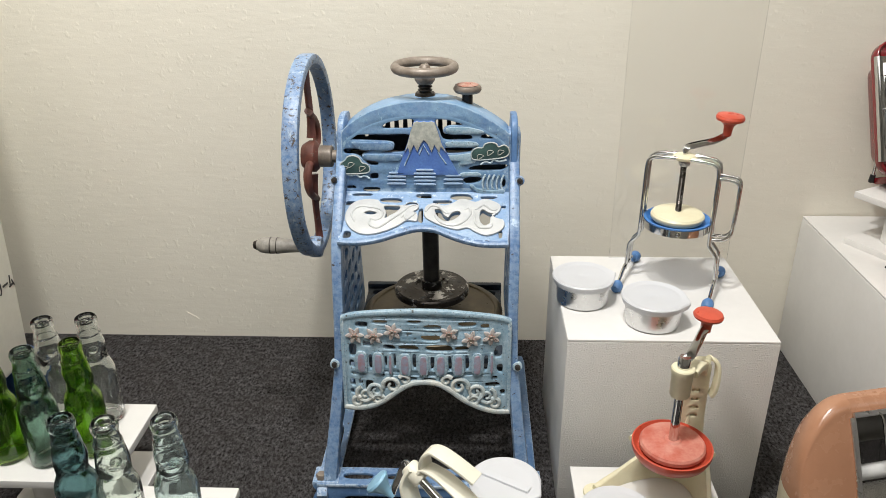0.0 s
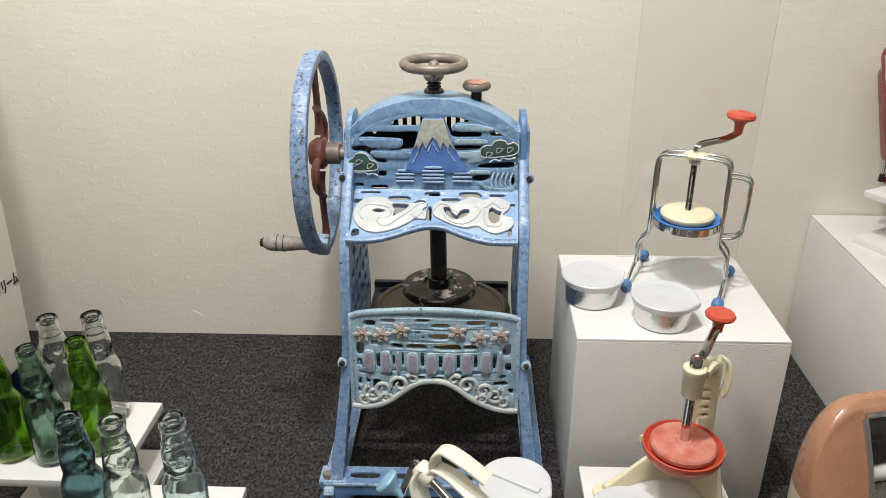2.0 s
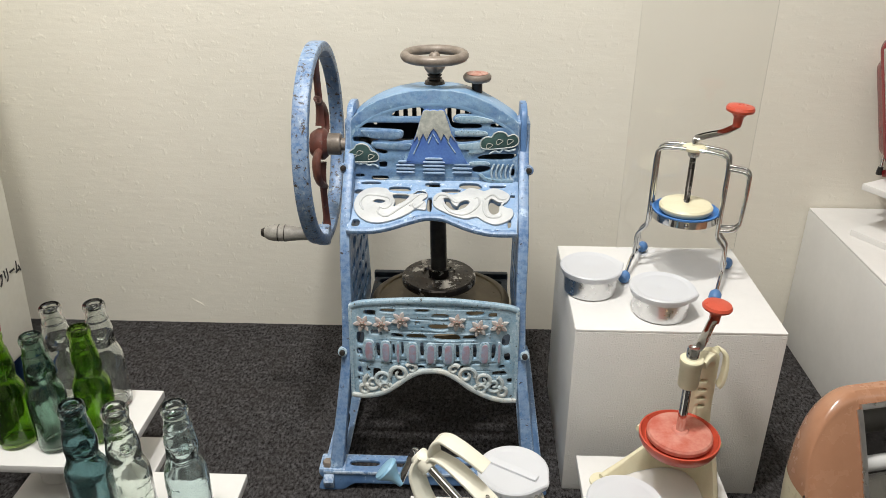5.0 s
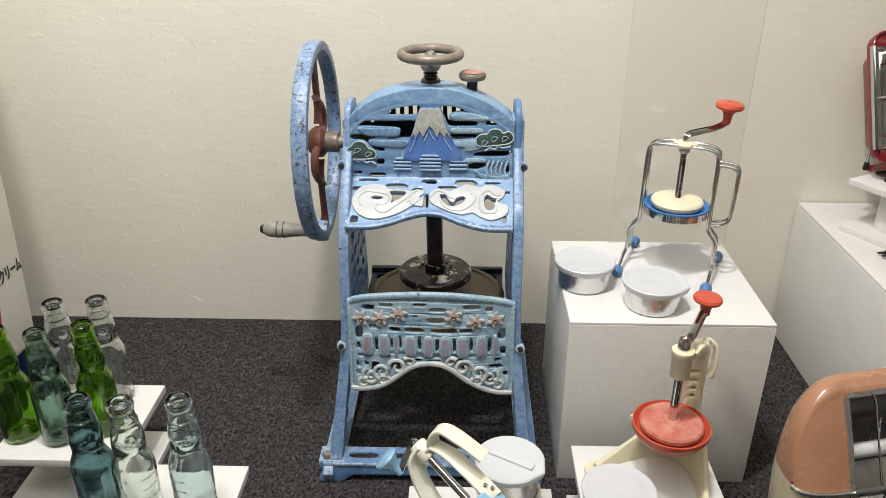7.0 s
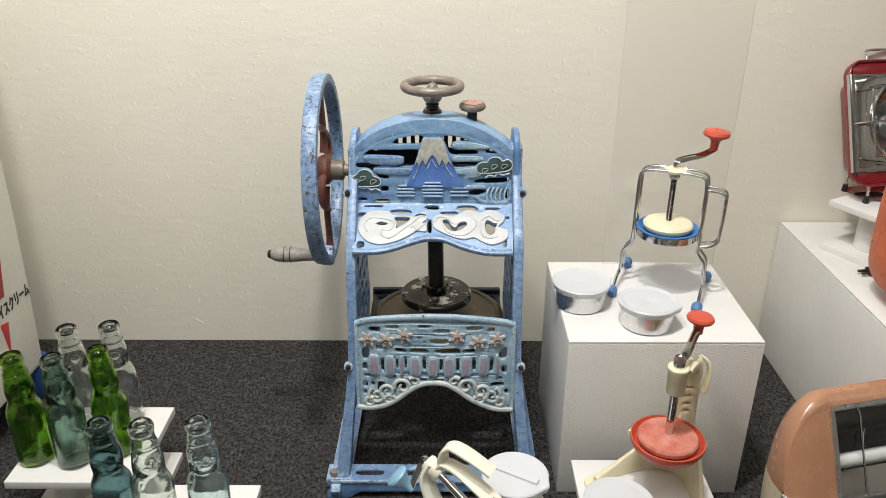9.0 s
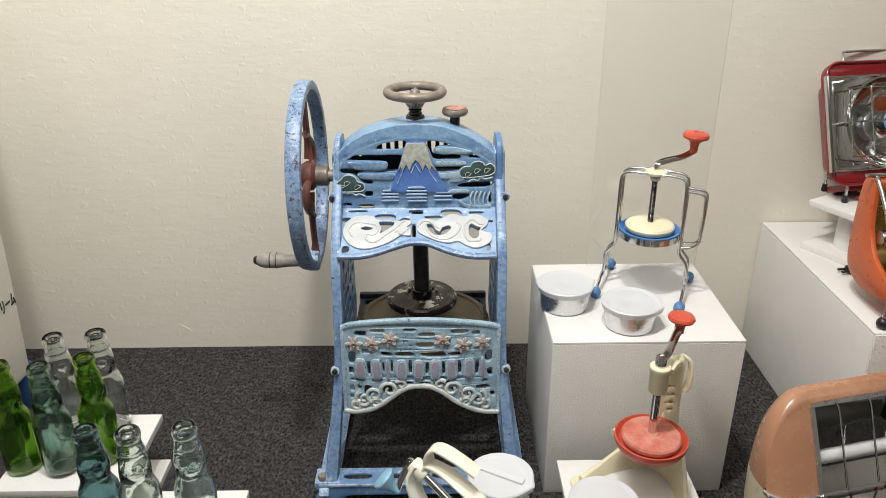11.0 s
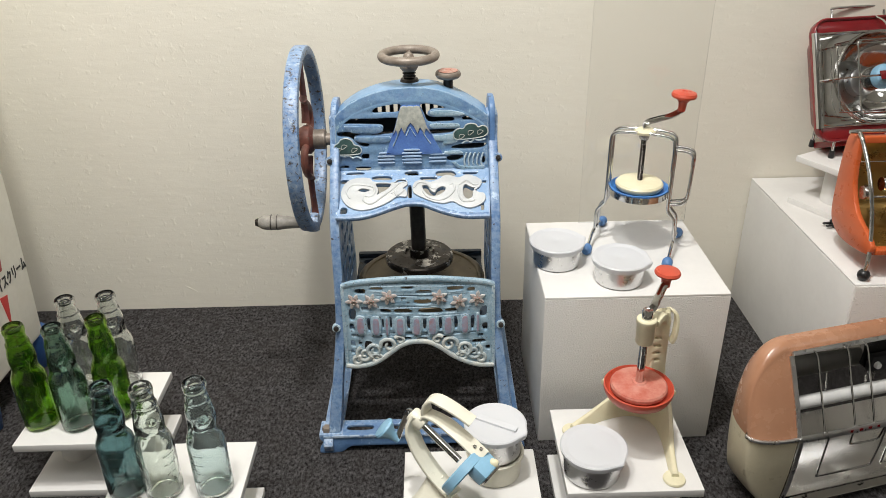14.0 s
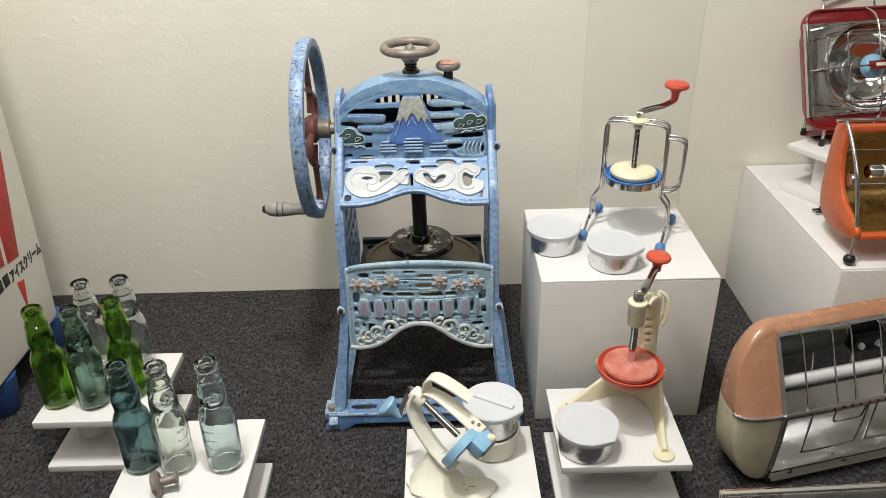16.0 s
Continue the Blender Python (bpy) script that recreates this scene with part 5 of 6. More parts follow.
    bm.transform(Matrix.Translation((0.106, 1.074, 0.224)) @ turn)
    add("blade_plate", bm, M_STEEL, clamp, "steel blade plate")
    for k in (0.0, 0.009):
        add("screw", lathe([(0, 0), (0.0030, 0), (0.0026, 0.0014), (0, 0.0018)], (0.101 + k, 1.086 - k * 0.2, 0.2445 - k * 0.35), (0.4, -0.1, 0.9), 12), M_CHROME, handle)
    add("thumb_screw", lathe([(0, 0), (0.0050, 0), (0.0062, 0.002), (0.0062, 0.009), (0.004, 0.012), (0, 0.012)], (0.122, 1.074, 0.226), (0.85, -0.25, -0.10), 14), M_CREAM, clamp)
    # crank and flared knob
    low_end = Vector((-0.012, 1.141, 0.213))
    bar = curve_points([hub - way * 0.012, Vector((0.008, 1.145, 0.263)), Vector((0.003, 1.1455, 0.252)), Vector((-0.006, 1.143, 0.230)), low_end], 6)
    crank = add("crank_arm", sweep(bar, bar_section(0.009, 0.0045, 0.0015), up=(-0.3, -0.9, 0.2)), M_CHROME)
    add("knob", lathe([(0, -0.003), (0.0048, -0.003), (0.0056, 0.003), (0.0072, 0.010), (0.0115, 0.017), (0.0165, 0.0235), (0.0178, 0.026), (0.0165, 0.0290), (0.008, 0.0305), (0, 0.0308)], low_end, (-0.66, 0.16, 0.62), 40), M_SKY, crank, "light blue flared knob")
    return ob


ivory_shaver()

# ---- tan and cream radiant heater on the carpet ----


def radiant_heater():
    ob = thing("radiant_heater", (0.618, 1.193, 0), "tan and cream radiant heater with chrome grille on carpet", "heater", turn=13.3)
    ob.matrix_basis = pose(0.613, 1.171, 0, 0, 0, 13.3) @ Matrix.Diagonal((1, 1, 1.11, 1))
    L = 0.52
    up_line = [(0.0, 0.150), (0.010, 0.172), (0.026, 0.205), (0.044, 0.238), (0.056, 0.258), (0.066, 0.268), (0.085, 0.274), (0.118, 0.270), (0.150, 0.245), (0.172, 0.205), (0.180, 0.150)]
    low_line = [(0.180, 0.150), (0.176, 0.100), (0.165, 0.050), (0.150, 0.018), (0.120, 0.010), (0.060, 0.008), (0.022, 0.010), (0.012, 0.016), (0.006, 0.050), (0.001, 0.100), (0.0, 0.150)]

    slim = lambda line: [(v if v <= 0.056 else 0.056 + (v - 0.056) * 0.55, z) for v, z in line]
    up_line, low_line = slim(up_line), slim(low_line)

    def dome(line, reach=0.074, steps=14):
        bm, cv, cz, rings = bmesh.new(), 0.060, 0.150, []
        fine = [p for p in curve_points([(0, v, z) for v, z in line], 3)]
        for i in range(steps + 1):
            a = math.pi / 2 * i / steps
            s, u = max(math.cos(a), 0.02) ** 0.80, -reach * math.sin(a) ** 1.05
            rings.append([bm.verts.new((u, cv + (p.y - cv) * s - 0.034 * (1 - s), cz + (p.z - cz) * s)) for p in fine])
        for a, b in zip(rings, rings[1:]):
            for j in range(len(fine) - 1):
                bm.faces.new((a[j], a[j + 1], b[j + 1], b[j]))
        return bm

    part("upper_cap", dome(up_line), M_TAN, ob, "tan enamelled end cap", sharp=60)
    part("lower_cap", dome(low_line), M_HCREAM, ob, "aged cream end cap", sharp=60)
    # shell over the top and back
    def shell(line, th=0.002):
        back = [(v * 0.985 + 0.0012, z * 0.985 + 0.002) for v, z in line][::-1]
        return plate([line + back], L, lambda u, v, w: Vector((w, u, v)), 0.0006)
    part("top_shell", shell(up_line[4:]), M_TAN, ob, "tan enamelled top")
    part("back_shell", shell(low_line[:6]), M_HCREAM, ob)
    far = part("far_cap", dome(up_line), M_TAN, ob)
    far.matrix_basis = Matrix.Translation((L, 0, 0)) @ Matrix.Diagonal((-1, 1, 1, 1))
    far_low = part("far_cap", dome(low_line), M_HCREAM, ob)
    far_low.matrix_basis = Matrix.Translation((L, 0, 0)) @ Matrix.Diagonal((-1, 1, 1, 1))
    # reflectors: dark polished hollow above, bright polished trough below
    upper = [(0.058, 0.256), (0.074, 0.252), (0.090, 0.228), (0.096, 0.190), (0.092, 0.150), (0.099, 0.106), (0.101, 0.106), (0.0945, 0.150), (0.0985, 0.190), (0.0925, 0.230), (0.075, 0.2545), (0.058, 0.2585)]
    part("upper_reflector", plate([upper], L - 0.004, lambda u, v, w: Vector((w + 0.002, u, v)), 0.0004), M_SMOKE, ob, "dark polished upper reflector")
    lower = [(0.100, 0.106), (0.090, 0.084), (0.066, 0.060), (0.040, 0.040), (0.010, 0.026), (0.011, 0.023), (0.042, 0.037), (0.0685, 0.057), (0.0925, 0.082), (0.1025, 0.106)]
    part("lower_reflector", plate([lower], L - 0.004, lambda u, v, w: Vector((w + 0.002, u, v)), 0.0004), M_TROUGH, ob, "bright polished lower reflector")
    part("inner_side", plate([[(0.004, 0.014), (0.10, 0.014), (0.115, 0.15), (0.09, 0.255), (0.058, 0.258), (0.002, 0.15)]], 0.003, lambda u, v, w: Vector((w + 0.001, u, v)), 0.0005), M_BLACK, ob)
    tube = part("heating_tube", rod((0.004, 0.056, 0.166), (0.285, 0.056, 0.166), 0.0105, segments=28), M_CERAM, ob, "white ceramic heating tube")
    part("tube_end", lathe([(0, 0.284), (0.0125, 0.284), (0.0130, 0.287), (0.0125, 0.300), (0, 0.301)], (0, 0.056, 0.166), (1, 0, 0), 24), M_CERAM, tube)
    box = part("terminal_box", block(0.19, 0.255, 0.082, 0.094, 0.176, 0.204, 0.002), M_BLACK, ob)
    for u in (0.20, 0.235):
        part("terminal", lathe([(0, 0), (0.006, 0), (0.005, 0.006), (0, 0.007)], (u, 0.081, 0.190), (0, -1, 0), 14), M_CERAM, box)
    # trim, seam bar and feet
    def strip(points, w, h, name, material=M_ALU, label="", wayup=(0, -1, 0.3)):
        return part(name, sweep([Vector(p) for p in points], bar_section(w, h, min(w, h) * 0.35), up=wayup), material, ob, label)
    strip([(0.0, v - 0.002, z) for v, z in up_line[:5]], 0.008, 0.003, "side_trim", wayup=(0, -1, 0.6))
    strip([(0.004, v - 0.003, z) for v, z in low_line[-4:]][::-1], 0.008, 0.003, "side_trim")
    strip([(0, 0.053, 0.262), (L, 0.053, 0.262)], 0.007, 0.004, "top_trim", wayup=(0, -1, 1))
    strip([(0.008, 0.010, 0.018), (L, 0.010, 0.018)], 0.022, 0.003, "bottom_trim", material=M_CHROME, wayup=(0, -0.45, 1))
    seam = strip([(0.0, -0.005, 0.151), (0.030, -0.006, 0.151), (0.10, -0.008, 0.152), (L, -0.008, 0.152)], 0.0105, 0.005, "seam_bar", label="chrome seam bar with red marks")
    for i in range(8):
        u = 0.085 + i * 0.0165
        part("red_mark", block(u, u + (0.0065 if i % 3 else 0.005), -0.0112, -0.0102, 0.1500, 0.1545, 0.0003, segments=1), M_MAROON, seam)
    loop = curve_points([(-0.074 * math.sin(a) ** 1.05, 0.060 - 0.034 * (1 - max(math.cos(a), 0.02) ** 0.80) - 0.0625 * max(math.cos(a), 0.0) ** 0.80, 0.150) for a in [math.pi / 2 * i / 10 for i in range(11)]], 3)
    part("cap_trim", sweep(loop, bar_section(0.006, 0.005, 0.0018), up=(0, 0, 1)), M_ALU, ob)
    # guard wires
    for i in range(11):
        u = 0.040 + i * 0.0455 + (0.010 if i % 2 else 0)
        w = [(u - 0.006, 0.054, 0.263), (u, 0.046, 0.256), (u + 0.002, 0.030, 0.222), (u + 0.003, 0.012, 0.186), (u + 0.003, -0.003, 0.156)]
        part("guard_wire", wire(w, 0.0016, steps=4, n=8), M_CHROME, ob)
    for i in range(4):
        u0 = 0.055 + i * 0.125
        w = [(u0, -0.003, 0.148), (u0, -0.001, 0.110), (u0 + 0.002, 0.003, 0.068), (u0 + 0.008, 0.004, 0.062), (u0 + 0.06, 0.004, 0.061), (u0 + 0.100, 0.004, 0.062), (u0 + 0.106, 0.003, 0.068), (u0 + 0.108, -0.001, 0.110), (u0 + 0.108, -0.003, 0.148)]
        part("lower_guard_wire", wire(w, 0.0016, steps=4, n=8), M_CHROME, ob)
    w = [(0.10, -0.003, 0.148), (0.101, -0.001, 0.124), (0.108, 0.0, 0.117), (0.15, 0.0, 0.116), (0.158, 0.0, 0.122), (0.16, -0.003, 0.148)]
    part("lower_guard_wire", wire(w, 0.0014, steps=4, n=8), M_CHROME, ob)
    for i in range(5):
        part("rivet", lathe([(0.003, 0), (0.0025, 0.0012), (0, 0.0018)], (0.05 + 0.11 * i, 0.0065, 0.022), (0, -1, 0.4), 12), M_STEEL, ob)
    for u in (0.02, L - 0.02):
        part("foot", block(u - 0.015, u + 0.015, 0.03, 0.095, 0, 0.012, 0.003), M_BLACK, ob)
    return ob


radiant_heater()

# ---- orange reflector heater on the long pedestal ----


def orange_heater():
    ob = thing("reflector_heater", (0.80, 1.46, 0.312), "orange reflector heater with gold dish and chrome legs", "heater")

    def add(name, bm, material, parent=None, label="", sharp=38):
        bm.transform(Matrix.Translation((0, 0.012, 0.006 if name not in ("ball_foot", "rear_leg") else 0.0)))
        return part(name, bm, material, parent or ob, label, sharp, world=True)

    x0, x1 = 0.775, 1.22
    outline = smooth([(1.500, 0.526), (1.518, 0.528), (1.533, 0.512), (1.536, 0.44), (1.530, 0.375), (1.510, 0.350), (1.470, 0.341), (1.405, 0.349), (1.384, 0.360), (1.384, 0.374), (1.405, 0.386), (1.448, 0.405), (1.474, 0.436), (1.486, 0.470), (1.491, 0.512)], 4)
    for x in (x0, x1 - 0.010):
        add("end_panel", plate([outline], 0.010, lambda u, v, w, q=x: Vector((q + w, u, v)), 0.003), M_ORANGE, label="orange enamelled end panel")
    sheet = [(1.498, 0.522), (1.515, 0.505), (1.522, 0.45), (1.512, 0.395), (1.470, 0.362), (1.392, 0.364)]
    sheet = [(p.x, p.y) for p in curve_points([(a, b, 0) for a, b in sheet], 6)]
    back = [(a + 0.003, b - 0.003) for a, b in sheet][::-1]
    add("reflector", plate([sheet + back], x1 - x0 - 0.02, lambda u, v, w: Vector((x0 + 0.010 + w, u, v)), 0.0006), M_GOLD, label="gold-toned curved reflector")
    back = [(1.532, 0.515), (1.535, 0.44), (1.529, 0.375), (1.508, 0.351), (1.47, 0.342), (1.39, 0.352), (1.39, 0.356), (1.47, 0.346), (1.506, 0.355), (1.526, 0.377), (1.531, 0.44), (1.528, 0.515)]
    add("back_shell", plate([back], x1 - x0 - 0.02, lambda u, v, w: Vector((x0 + 0.010 + w, u, v)), 0.0006), M_ORANGE)
    add("top_rail", block(x0 + 0.010, x1 - 0.010, 1.490, 1.508, 0.518, 0.530, 0.003), M_ORANGE)
    add("bottom_rail", block(x0 + 0.010, x1 - 0.010, 1.380, 1.398, 0.356, 0.366, 0.003), M_ORANGE)
    rodb = add("element_rod", rod((x0 + 0.012, 1.455, 0.432), (x1 - 0.012, 1.455, 0.432), 0.0030), M_CHROME)
    add("element_cap", lathe([(0, 0), (0.012, 0), (0.014, 0.004), (0.014, 0.012), (0.009, 0.016), (0, 0.017)], (x0 + 0.010, 1.462, 0.438), (1, 0, 0), 24), M_STEEL, rodb)
    el = add("element", lathe([(0, 0), (0.011, 0), (0.0125, 0.003), (0.0125, 0.020), (0.010, 0.022), (0.010, 0.30), (0, 0.30)], (x0 + 0.048, 1.466, 0.452), (1, 0, 0), 28), M_CERAM, label="white ceramic element in a metal cap")
    add("cap", lathe([(0, -0.004), (0.012, -0.004), (0.0142, 0.0), (0.0142, 0.018), (0.0125, 0.020), (0, 0.021)], (x0 + 0.046, 1.466, 0.452), (1, 0, 0), 24), M_CHROME, el)
    pts = []
    for i in range(120):
        a = 2 * math.pi * i / 8
        pts.append(Vector((x0 + 0.070 + i * 0.0022, 1.466 + 0.0115 * math.cos(a), 0.452 + 0.0115 * math.sin(a))))
    add("coil", sweep(pts, disc(0.0012, 6)), M_STEEL, el)
    add("tie_wire", rod((x0 + 0.008, 1.487, 0.486), (x1 - 0.008, 1.487, 0.486), 0.0013), M_CHROME)
    for x in (x0 + 0.004, x1 - 0.004):
        bow = add("leg_bow", wire([(x - 0.004, 1.500, 0.536), (x - 0.003, 1.486, 0.528), (x, 1.450, 0.486), (x + 0.001, 1.415, 0.430), (x, 1.392, 0.375), (x - 0.001, 1.384, 0.345), (x - 0.002, 1.384, 0.326)], 0.0036), M_CHROME, label="bowed chrome guard leg")
        bm = bmesh.new()
        bmesh.ops.create_uvsphere(bm, u_segments=24, v_segments=14, radius=0.0105)
        bm.transform(Matrix.Translation((x - 0.002, 1.4165 - 0.032, 0.3225)))
        add("ball_foot", bm, M_BLACK, bow, "black ball foot")
    add("top_guard", wire([(x0, 1.500, 0.536), (x0 + 0.02, 1.500, 0.538), (x1 - 0.02, 1.500, 0.538), (x1, 1.500, 0.536)], 0.0034), M_CHROME)
    return ob


shift(orange_heater(), 0.018, 0.008)


def plug():
    ob = thing("power_plug", (0.838, 1.612, 0.312), "black two-pin power plug lying on the long pedestal", "plug", turn=10)
    body = part("plug_body", block(0.0, 0.030, -0.010, 0.010, 0.0, 0.013, 0.003), M_BLACK, ob)
    for s in (-0.0055, 0.0055):
        part("pin", block(-0.016, 0.001, s - 0.0025, s + 0.0025, 0.005, 0.0085, 0.0006, segments=1), M_BLACK, body)
    part("cord", wire([(0.028, 0, 0.006), (0.06, 0.006, 0.004), (0.10, -0.004, 0.004), (0.15, 0.02, 0.004)], 0.0032), M_BLACK, ob)


plug()

# ---- dark red lamp heater on its small stand ----
small = stand(0.776, 1.596, "small white two-tier stand on the long pedestal", 0.13, 0.13, 0.312, 0.105, 0.012, r=0.030)
small.matrix_basis = pose(0.888, 1.708, 0.312, 0, 0, 29)


def lamp_heater():
    ob = thing("lamp_heater", (0.958, 1.745, 0.417), "dark red and chrome bowl heater with wire guard", "heater", turn=9)
    lean = Matrix.Translation((0, -0.02, 0.040)) @ pose(0, 0, 0, -24) @ Matrix.Translation((0, 0.02, -0.040))

    def add(name, bm, material, parent=None, label="", sharp=38):
        bm.transform(lean)
        return part(name, bm, material, parent or ob, label, sharp)
    w, d = 0.256, 0.018
    z0, z1 = 0.040, 0.280
    x0 = -0.137

    def frame_line(x, z, hw, hh, r, n=6):
        out = []
        for cx, cz, a0 in ((hw - r, hh - r, 0), (-hw + r, hh - r, 90), (-hw + r, -hh + r, 180), (hw - r, -hh + r, 270)):
            for i in range(n + 1):
                a = radians(a0 + 90 * i / n)
                out.append((x + cx + r * math.cos(a), z + cz + r * math.sin(a)))
        return out

    cx, cz = x0 + w / 2, (z0 + z1) / 2
    hw, hh = w / 2, (z1 - z0) / 2
    outer = frame_line(cx, cz, hw, hh, 0.028)
    dish_r = 0.092
    dc = (cx + 0.006, cz - 0.001)
    add("case", plate([outer, frame_line(cx, cz, hw - 0.004, hh - 0.004, 0.025)], d, lambda u, v, q: Vector((u, q - 0.02, v)), 0.0015), M_MAROON, None, "dark red case")
    add("back_plate", plate([frame_line(cx, cz, hw - 0.049, hh - 0.023, 0.024)], 0.003, lambda u, v, q: Vector((u, d + 0.048 + q, v)), 0.0008), M_MAROON)
    add("rear_body", plate([frame_line(cx, cz, hw - 0.032, hh - 0.012, 0.025), frame_line(cx, cz, hw - 0.035, hh - 0.015, 0.023)], 0.075, lambda u, v, q: Vector((cx + (u - cx) * (1 - 1.6 * q), d - 0.024 + q, cz + (v - cz) * (1 - 1.6 * q))), 0.0008), M_MAROON)
    circle = [(dc[0] + dish_r * math.cos(2 * math.pi * i / 64), dc[1] + dish_r * math.sin(2 * math.pi * i / 64)) for i in range(64)]
    face_line = frame_line(cx, cz, hw - 0.003, hh - 0.030, 0.010)
    add("face_plate", plate([face_line, circle], 0.003, lambda u, v, q: Vector((u, -0.021 + q, v)), 0.0006), M_MIRROR, None, "mirror-polished face plate")
    for zz in (z0 + 0.028, z1 - 0.028):
        add("face_trim", rod((x0 + 0.003, -0.023, zz), (x0 + w - 0.003, -0.023, zz), 0.0022), M_CHROME)
    add("front_edge", sweep([Vector((u, -0.0215, v)) for u, v in outer], bar_section(0.005, 0.005, 0.0018), closed=True), M_MAROON)
    for xx in (x0 + 0.001, x0 + w - 0.001):
        add("side_trim", sweep([Vector((xx, -0.0225, z0 + 0.026 + (hh * 2 - 0.052) * k / 4)) for k in range(5)], bar_section(0.013, 0.010, 0.003), up=(0, -1, 0)), M_CHROME, None, "chrome side strip")
    for s, zz0, zz1 in ((0, z0 + 0.004, z0 + 0.027), (1, z1 - 0.027, z1 - 0.004)):
        add("red_band", block(x0 + 0.008, x0 + w - 0.008, -0.0195, -0.0155, zz0, zz1, 0.0012), M_MAROON)
    bowl = [(dish_r, 0.0), (dish_r * 0.96, 0.012), (dish_r * 0.84, 0.030), (dish_r * 0.62, 0.048), (dish_r * 0.34, 0.060), (0.020, 0.064), (0.0, 0.064)]
    add("bowl", lathe(bowl + [(0.0, 0.066), (0.020, 0.066), (dish_r * 0.34, 0.062), (dish_r * 0.62, 0.050), (dish_r * 0.84, 0.032), (dish_r * 0.97, 0.012), (dish_r + 0.001, 0.0), (dish_r, 0.0)], (dc[0], -0.020, dc[1]), (0, 1, 0), 64), M_CHROME, None, "polished reflector bowl")
    add("bowl_rim", wire([(dc[0] + dish_r * math.cos(a), -0.022, dc[1] + dish_r * math.sin(a)) for a in [2 * math.pi * i / 20 for i in range(20)]], 0.0028, steps=4, closed=True), M_CHROME)
    sock = add("socket", lathe([(0, 0.06), (0.030, 0.06), (0.030, 0.040), (0.026, 0.036), (0.024, 0.020), (0.020, 0.018), (0, 0.018)], (dc[0], -0.020, dc[1]), (0, 1, 0), 36), M_ALU)
    prof, y = [(0, 0.020)], 0.020
    while y > -0.012:
        prof += [(0.0195, y), (0.0225, y - 0.0012), (0.0195, y - 0.0024)]
        y -= 0.003
    add("ribbed_neck", lathe(prof + [(0, y)], (dc[0], -0.020, dc[1]), (0, 1, 0), 36), M_STEEL, sock)
    add("element_cap", lathe([(0, -0.034), (0.012, -0.033), (0.022, -0.027), (0.025, -0.018), (0.024, -0.010), (0, -0.009)], (dc[0], -0.020, dc[1]), (0, 1, 0), 36), M_SKY, sock, "pale blue glazed cap")
    # wire guard
    def guard(points, r=0.0019, closed=False):
        return add("guard_wire", wire(points, r, steps=5, closed=closed, n=8), M_CHROME)
    gy = -0.062
    guard([(x0 + 0.001, -0.024, dc[1]), (x0 + 0.03, gy + 0.008, dc[1]), (dc[0], gy, dc[1]), (x0 + w - 0.03, gy + 0.008, dc[1]), (x0 + w - 0.001, -0.024, dc[1])])
    guard([(dc[0], -0.024, z1), (dc[0], gy + 0.006, z1 - 0.03), (dc[0], gy, dc[1]), (dc[0], gy + 0.006, z0 + 0.03), (dc[0], -0.024, z0)])
    for hw2, hh2, yy in ((0.108, 0.066, -0.050), (0.068, 0.071, -0.058)):
        guard([(u, yy, v) for u, v in frame_line(dc[0], dc[1], hw2, hh2, 0.014, 3)], 0.0016, True)
    badge = add("badge", plate([[(dc[0] - 0.030, dc[1] + 0.008), (dc[0] + 0.030, dc[1] + 0.008), (dc[0] + 0.026, dc[1] - 0.009), (dc[0] - 0.026, dc[1] - 0.009)]], 0.004, lambda u, v, q: Vector((u, gy - 0.006 + q, v)), 0.001), M_MAROON, None, "dark red badge with a plain bar")
    add("plain_bar", block(dc[0] - 0.016, dc[0] + 0.016, gy - 0.0073, gy - 0.0062, dc[1] - 0.0035, dc[1] + 0.0030, 0.0004, segments=1), M_IVPL, badge)
    guard([(cx - 0.06, 0.02, z1 - 0.002), (cx - 0.058, 0.02, z1 + 0.024), (cx - 0.048, 0.02, z1 + 0.030), (cx + 0.048, 0.02, z1 + 0.030), (cx + 0.058, 0.02, z1 + 0.024), (cx + 0.06, 0.02, z1 - 0.002)], 0.0028)
    add("underside", block(x0 + 0.04, x0 + w - 0.04, -0.01, 0.06, 0.028, 0.042, 0.004), M_MAROON)
    for x in (-0.098, 0.055):
        for y in (-0.012, 0.055):
            leg = part("leg", rod((x, y, 0.012), (x, y, 0.042), 0.0028), M_CHROME, ob)
            part("rubber_tip", lathe([(0, 0), (0.0055, 0), (0.006, 0.002), (0.0048, 0.015), (0, 0.016)], (x, y, 0.0), segments=16), M_BLACK, leg)
    rnd = random.Random(9)
    pts = [(-0.070 + 0.085 * (i / 15) + rnd.uniform(-0.006, 0.006), rnd.uniform(-0.020, 0.010), 0.006 + rnd.uniform(0, 0.012)) for i in range(16)]
    part("cord", wire(pts, 0.0034, steps=6, n=8), M_MAROON, ob, "dark red fabric cord, bundled")
    return ob


lamp_heater()

# ---- ice-cream tin box at the side ----


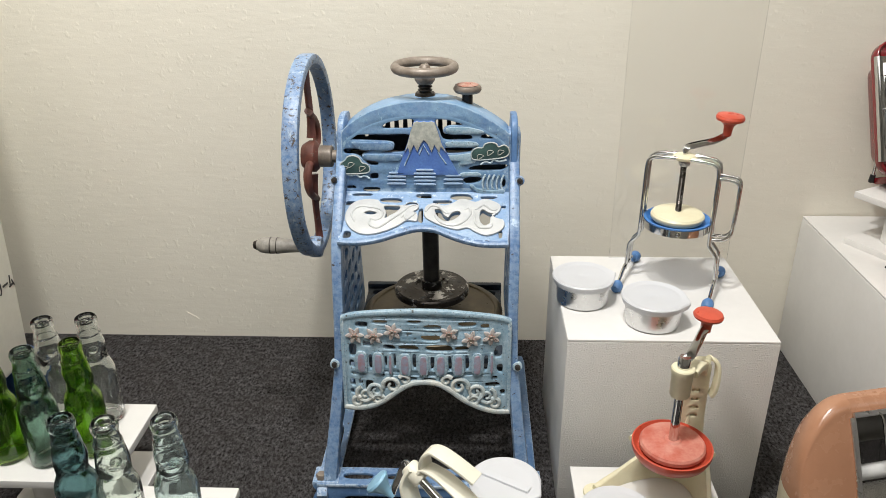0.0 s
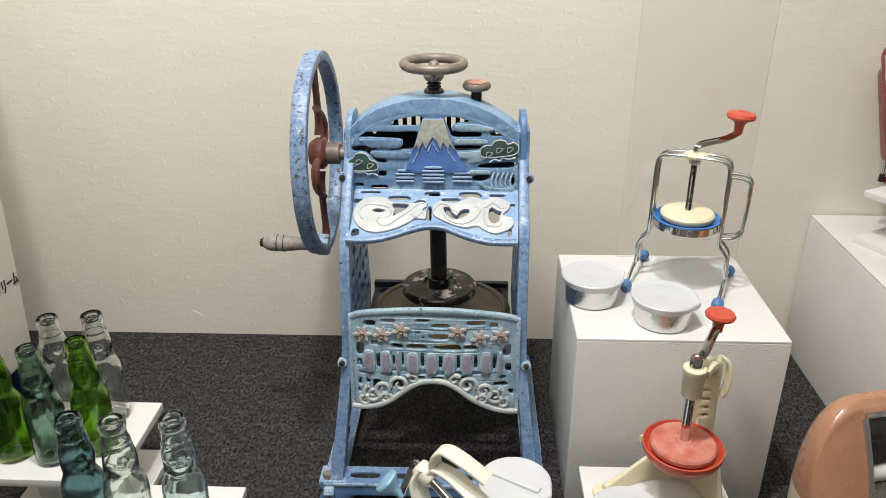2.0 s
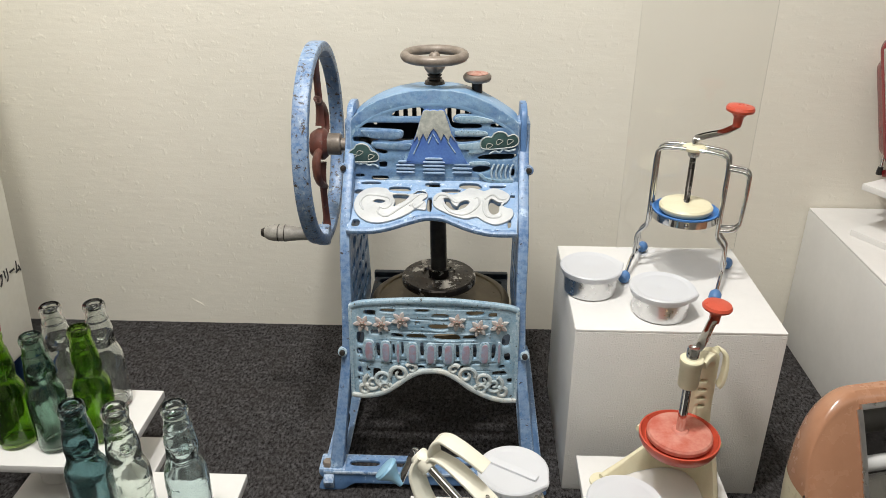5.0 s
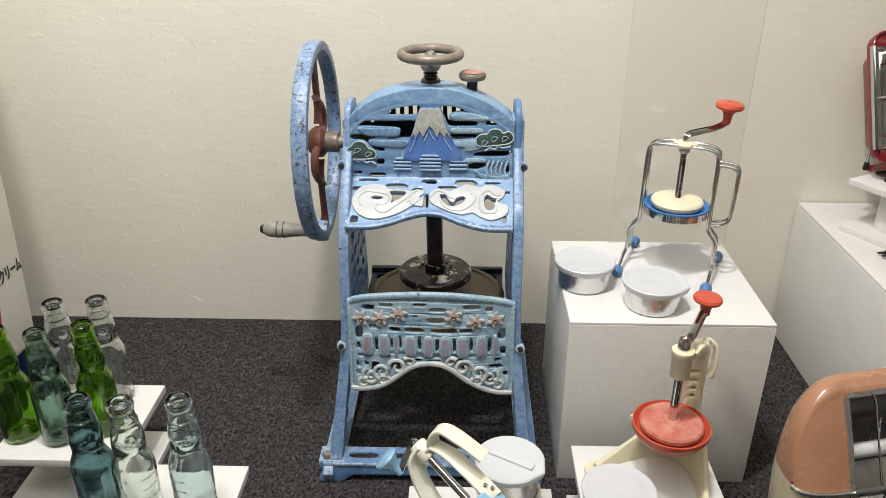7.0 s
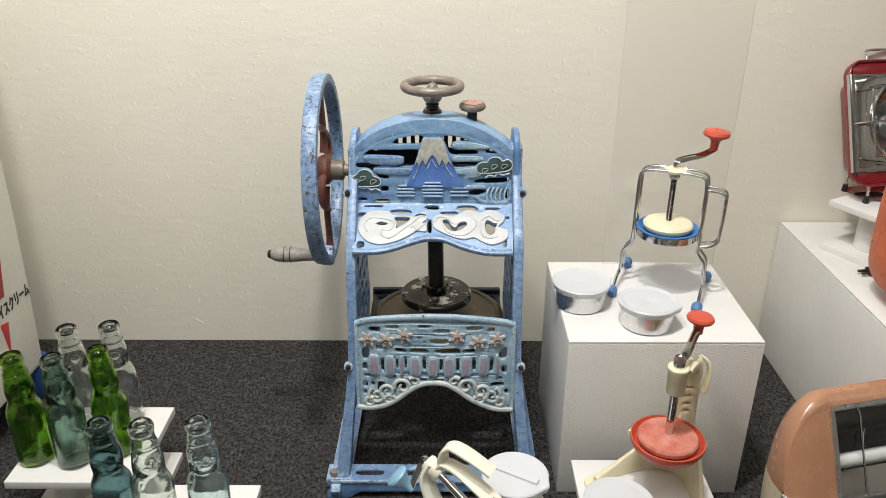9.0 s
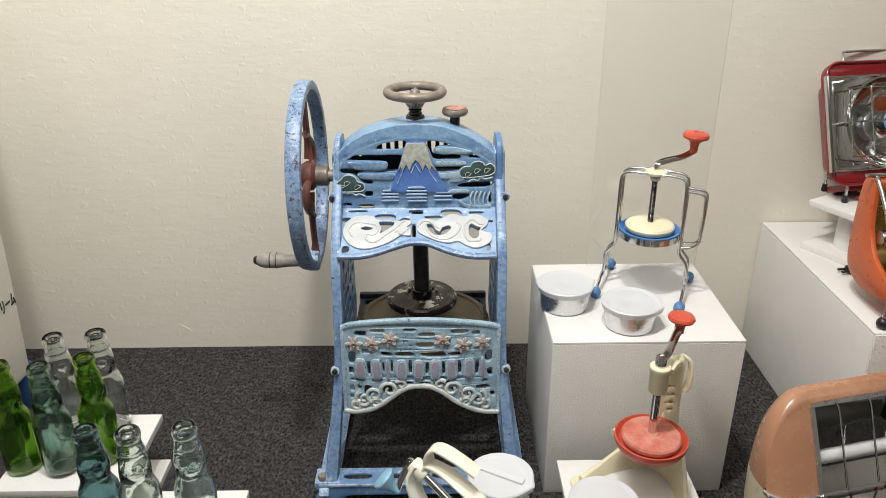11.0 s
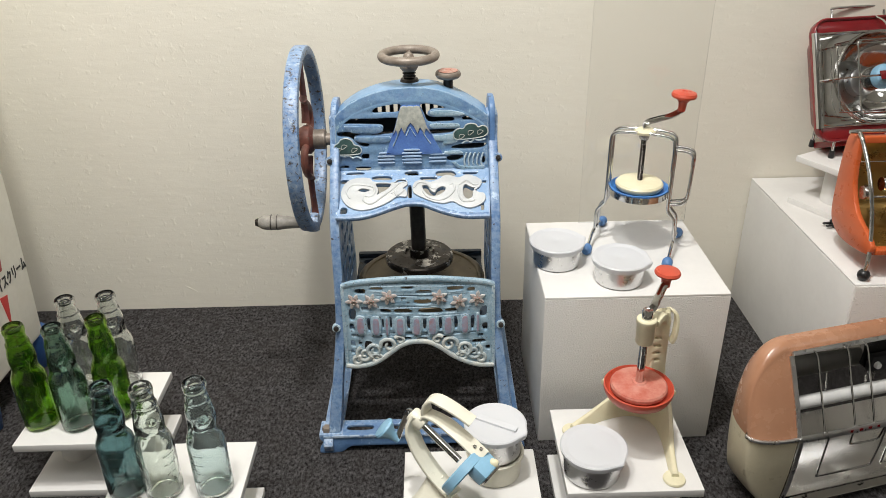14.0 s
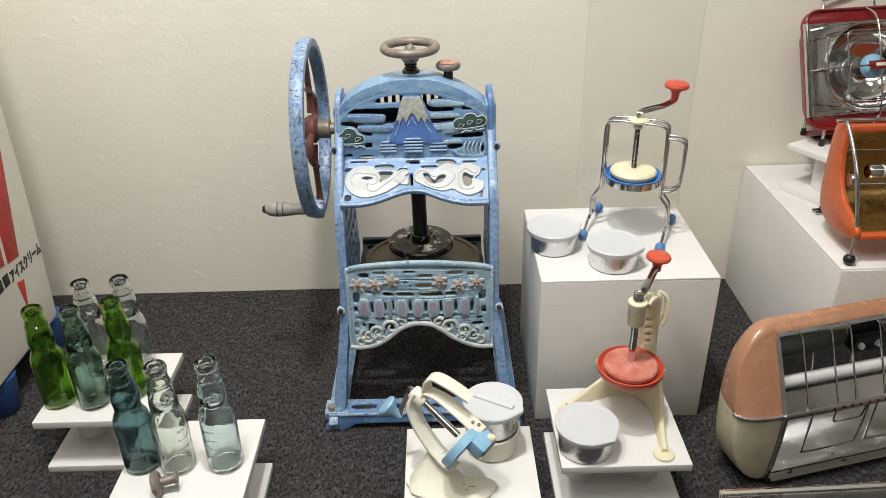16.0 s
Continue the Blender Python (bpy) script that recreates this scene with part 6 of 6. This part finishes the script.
def ice_cream_box():
    ob = thing("ice_cream_box", (-0.98, 1.54, 0), "white tin ice cream box with red stripes on blue feet", "box")

    def add(name, bm, material, parent=None, label=""):
        return part(name, bm, material, parent or ob, label, world=True)

    X = -0.83

    def on(u, v, w):
        return Vector((X + w, u, v))

    o = [(1.345, 0.092), (1.50, 0.090), (1.630, 0.086), (1.640, 0.088), (1.645, 0.095), (1.659, 0.237), (1.671, 0.394), (1.677, 0.548), (1.682, 0.95), (1.345, 0.95)]
    body = add("body", plate([o], 0.32, lambda u, v, w: Vector((X - 0.32 + w, u, v)), 0.006), M_SIGN)
    for tri in ([(1.618, 0.460), (1.573, 0.278), (1.532, 0.283), (1.555, 0.52), (1.632, 0.52)], [(1.565, 0.228), (1.540, 0.234), (1.548, 0.162)], [(1.520, 0.286), (1.462, 0.296), (1.455, 0.52), (1.545, 0.52)]):
        add("red_stripe", plate([tri], 0.0012, on, 0.0002), M_SIGNRED, body, "painted red wedge")
    cu = bpy.data.curves.new("tmp", "FONT")
    cu.body, cu.size, cu.extrude, cu.offset = "アイスクリーム", 0.030, 0.0005, 0.0006
    tmp = bpy.data.objects.new("tmp", cu)
    me = bpy.data.meshes.new_from_object(tmp)
    bm = bmesh.new()
    bm.from_mesh(me)
    bpy.data.objects.remove(tmp)
    bpy.data.meshes.remove(me)
    bpy.data.curves.remove(cu)
    wide = max((v.co.x for v in bm.verts), default=0.15)
    for v in bm.verts:
        v.co = on(1.524 + v.co.x * 0.130 / wide, 0.2440 + v.co.y, 0.0010 + v.co.z)
    add("lettering", bm, M_INK, body, "black lettering")
    for a in (1.474, 1.500):
        add("plain_bar", plate([[(a, 0.246), (a + 0.020, 0.246), (a + 0.020, 0.270), (a, 0.270)]], 0.0012, on, 0.0002), M_INK, body)
    for x, y in ((-0.868, 1.430), (-0.868, 1.648), (-1.10, 1.430), (-1.10, 1.648)):
        add("foot", lathe([(0, 0), (0.026, 0), (0.030, 0.004), (0.040, 0.085), (0, 0.090)], (x, y, 0), segments=28), M_SIGNBLUE, label="blue tapered foot")
    return ob


shift(ice_cream_box(), 0.033, 0.004)

# ---- caption holder ----


def caption_holder():
    ob = thing("caption_holder", (0.626, 0.992, 0), "clear acrylic caption holder with a blank white card", "sign holder", turn=2)
    lean = 0.35
    def place(u, v, w):
        return Vector((u, -0.01 + lean * v + w, v))
    part("front_sheet", plate([[(-0.157, 0.0), (0.30, 0.0), (0.30, 0.140), (-0.157, 0.140)]], 0.004, place, 0.0008), M_CLEAR, ob)
    part("back_sheet", plate([[(-0.157, 0.0), (0.30, 0.0), (0.30, 0.140), (-0.157, 0.140)]], 0.004, lambda u, v, w: place(u, v, w + 0.008), 0.0008), M_CLEAR, ob)
    part("top_edge", plate([[(-0.157, 0.1405), (0.30, 0.1405), (0.30, 0.1435), (-0.157, 0.1435)]], 0.012, place, 0.0008), M_CLEAR, ob)
    part("card", plate([[(-0.062, 0.002), (0.296, 0.002), (0.296, 0.137), (-0.062, 0.137)]], 0.001, lambda u, v, w: place(u, v, w + 0.0052), 0.0001), M_CARD, ob, "blank white caption card")


caption_holder()
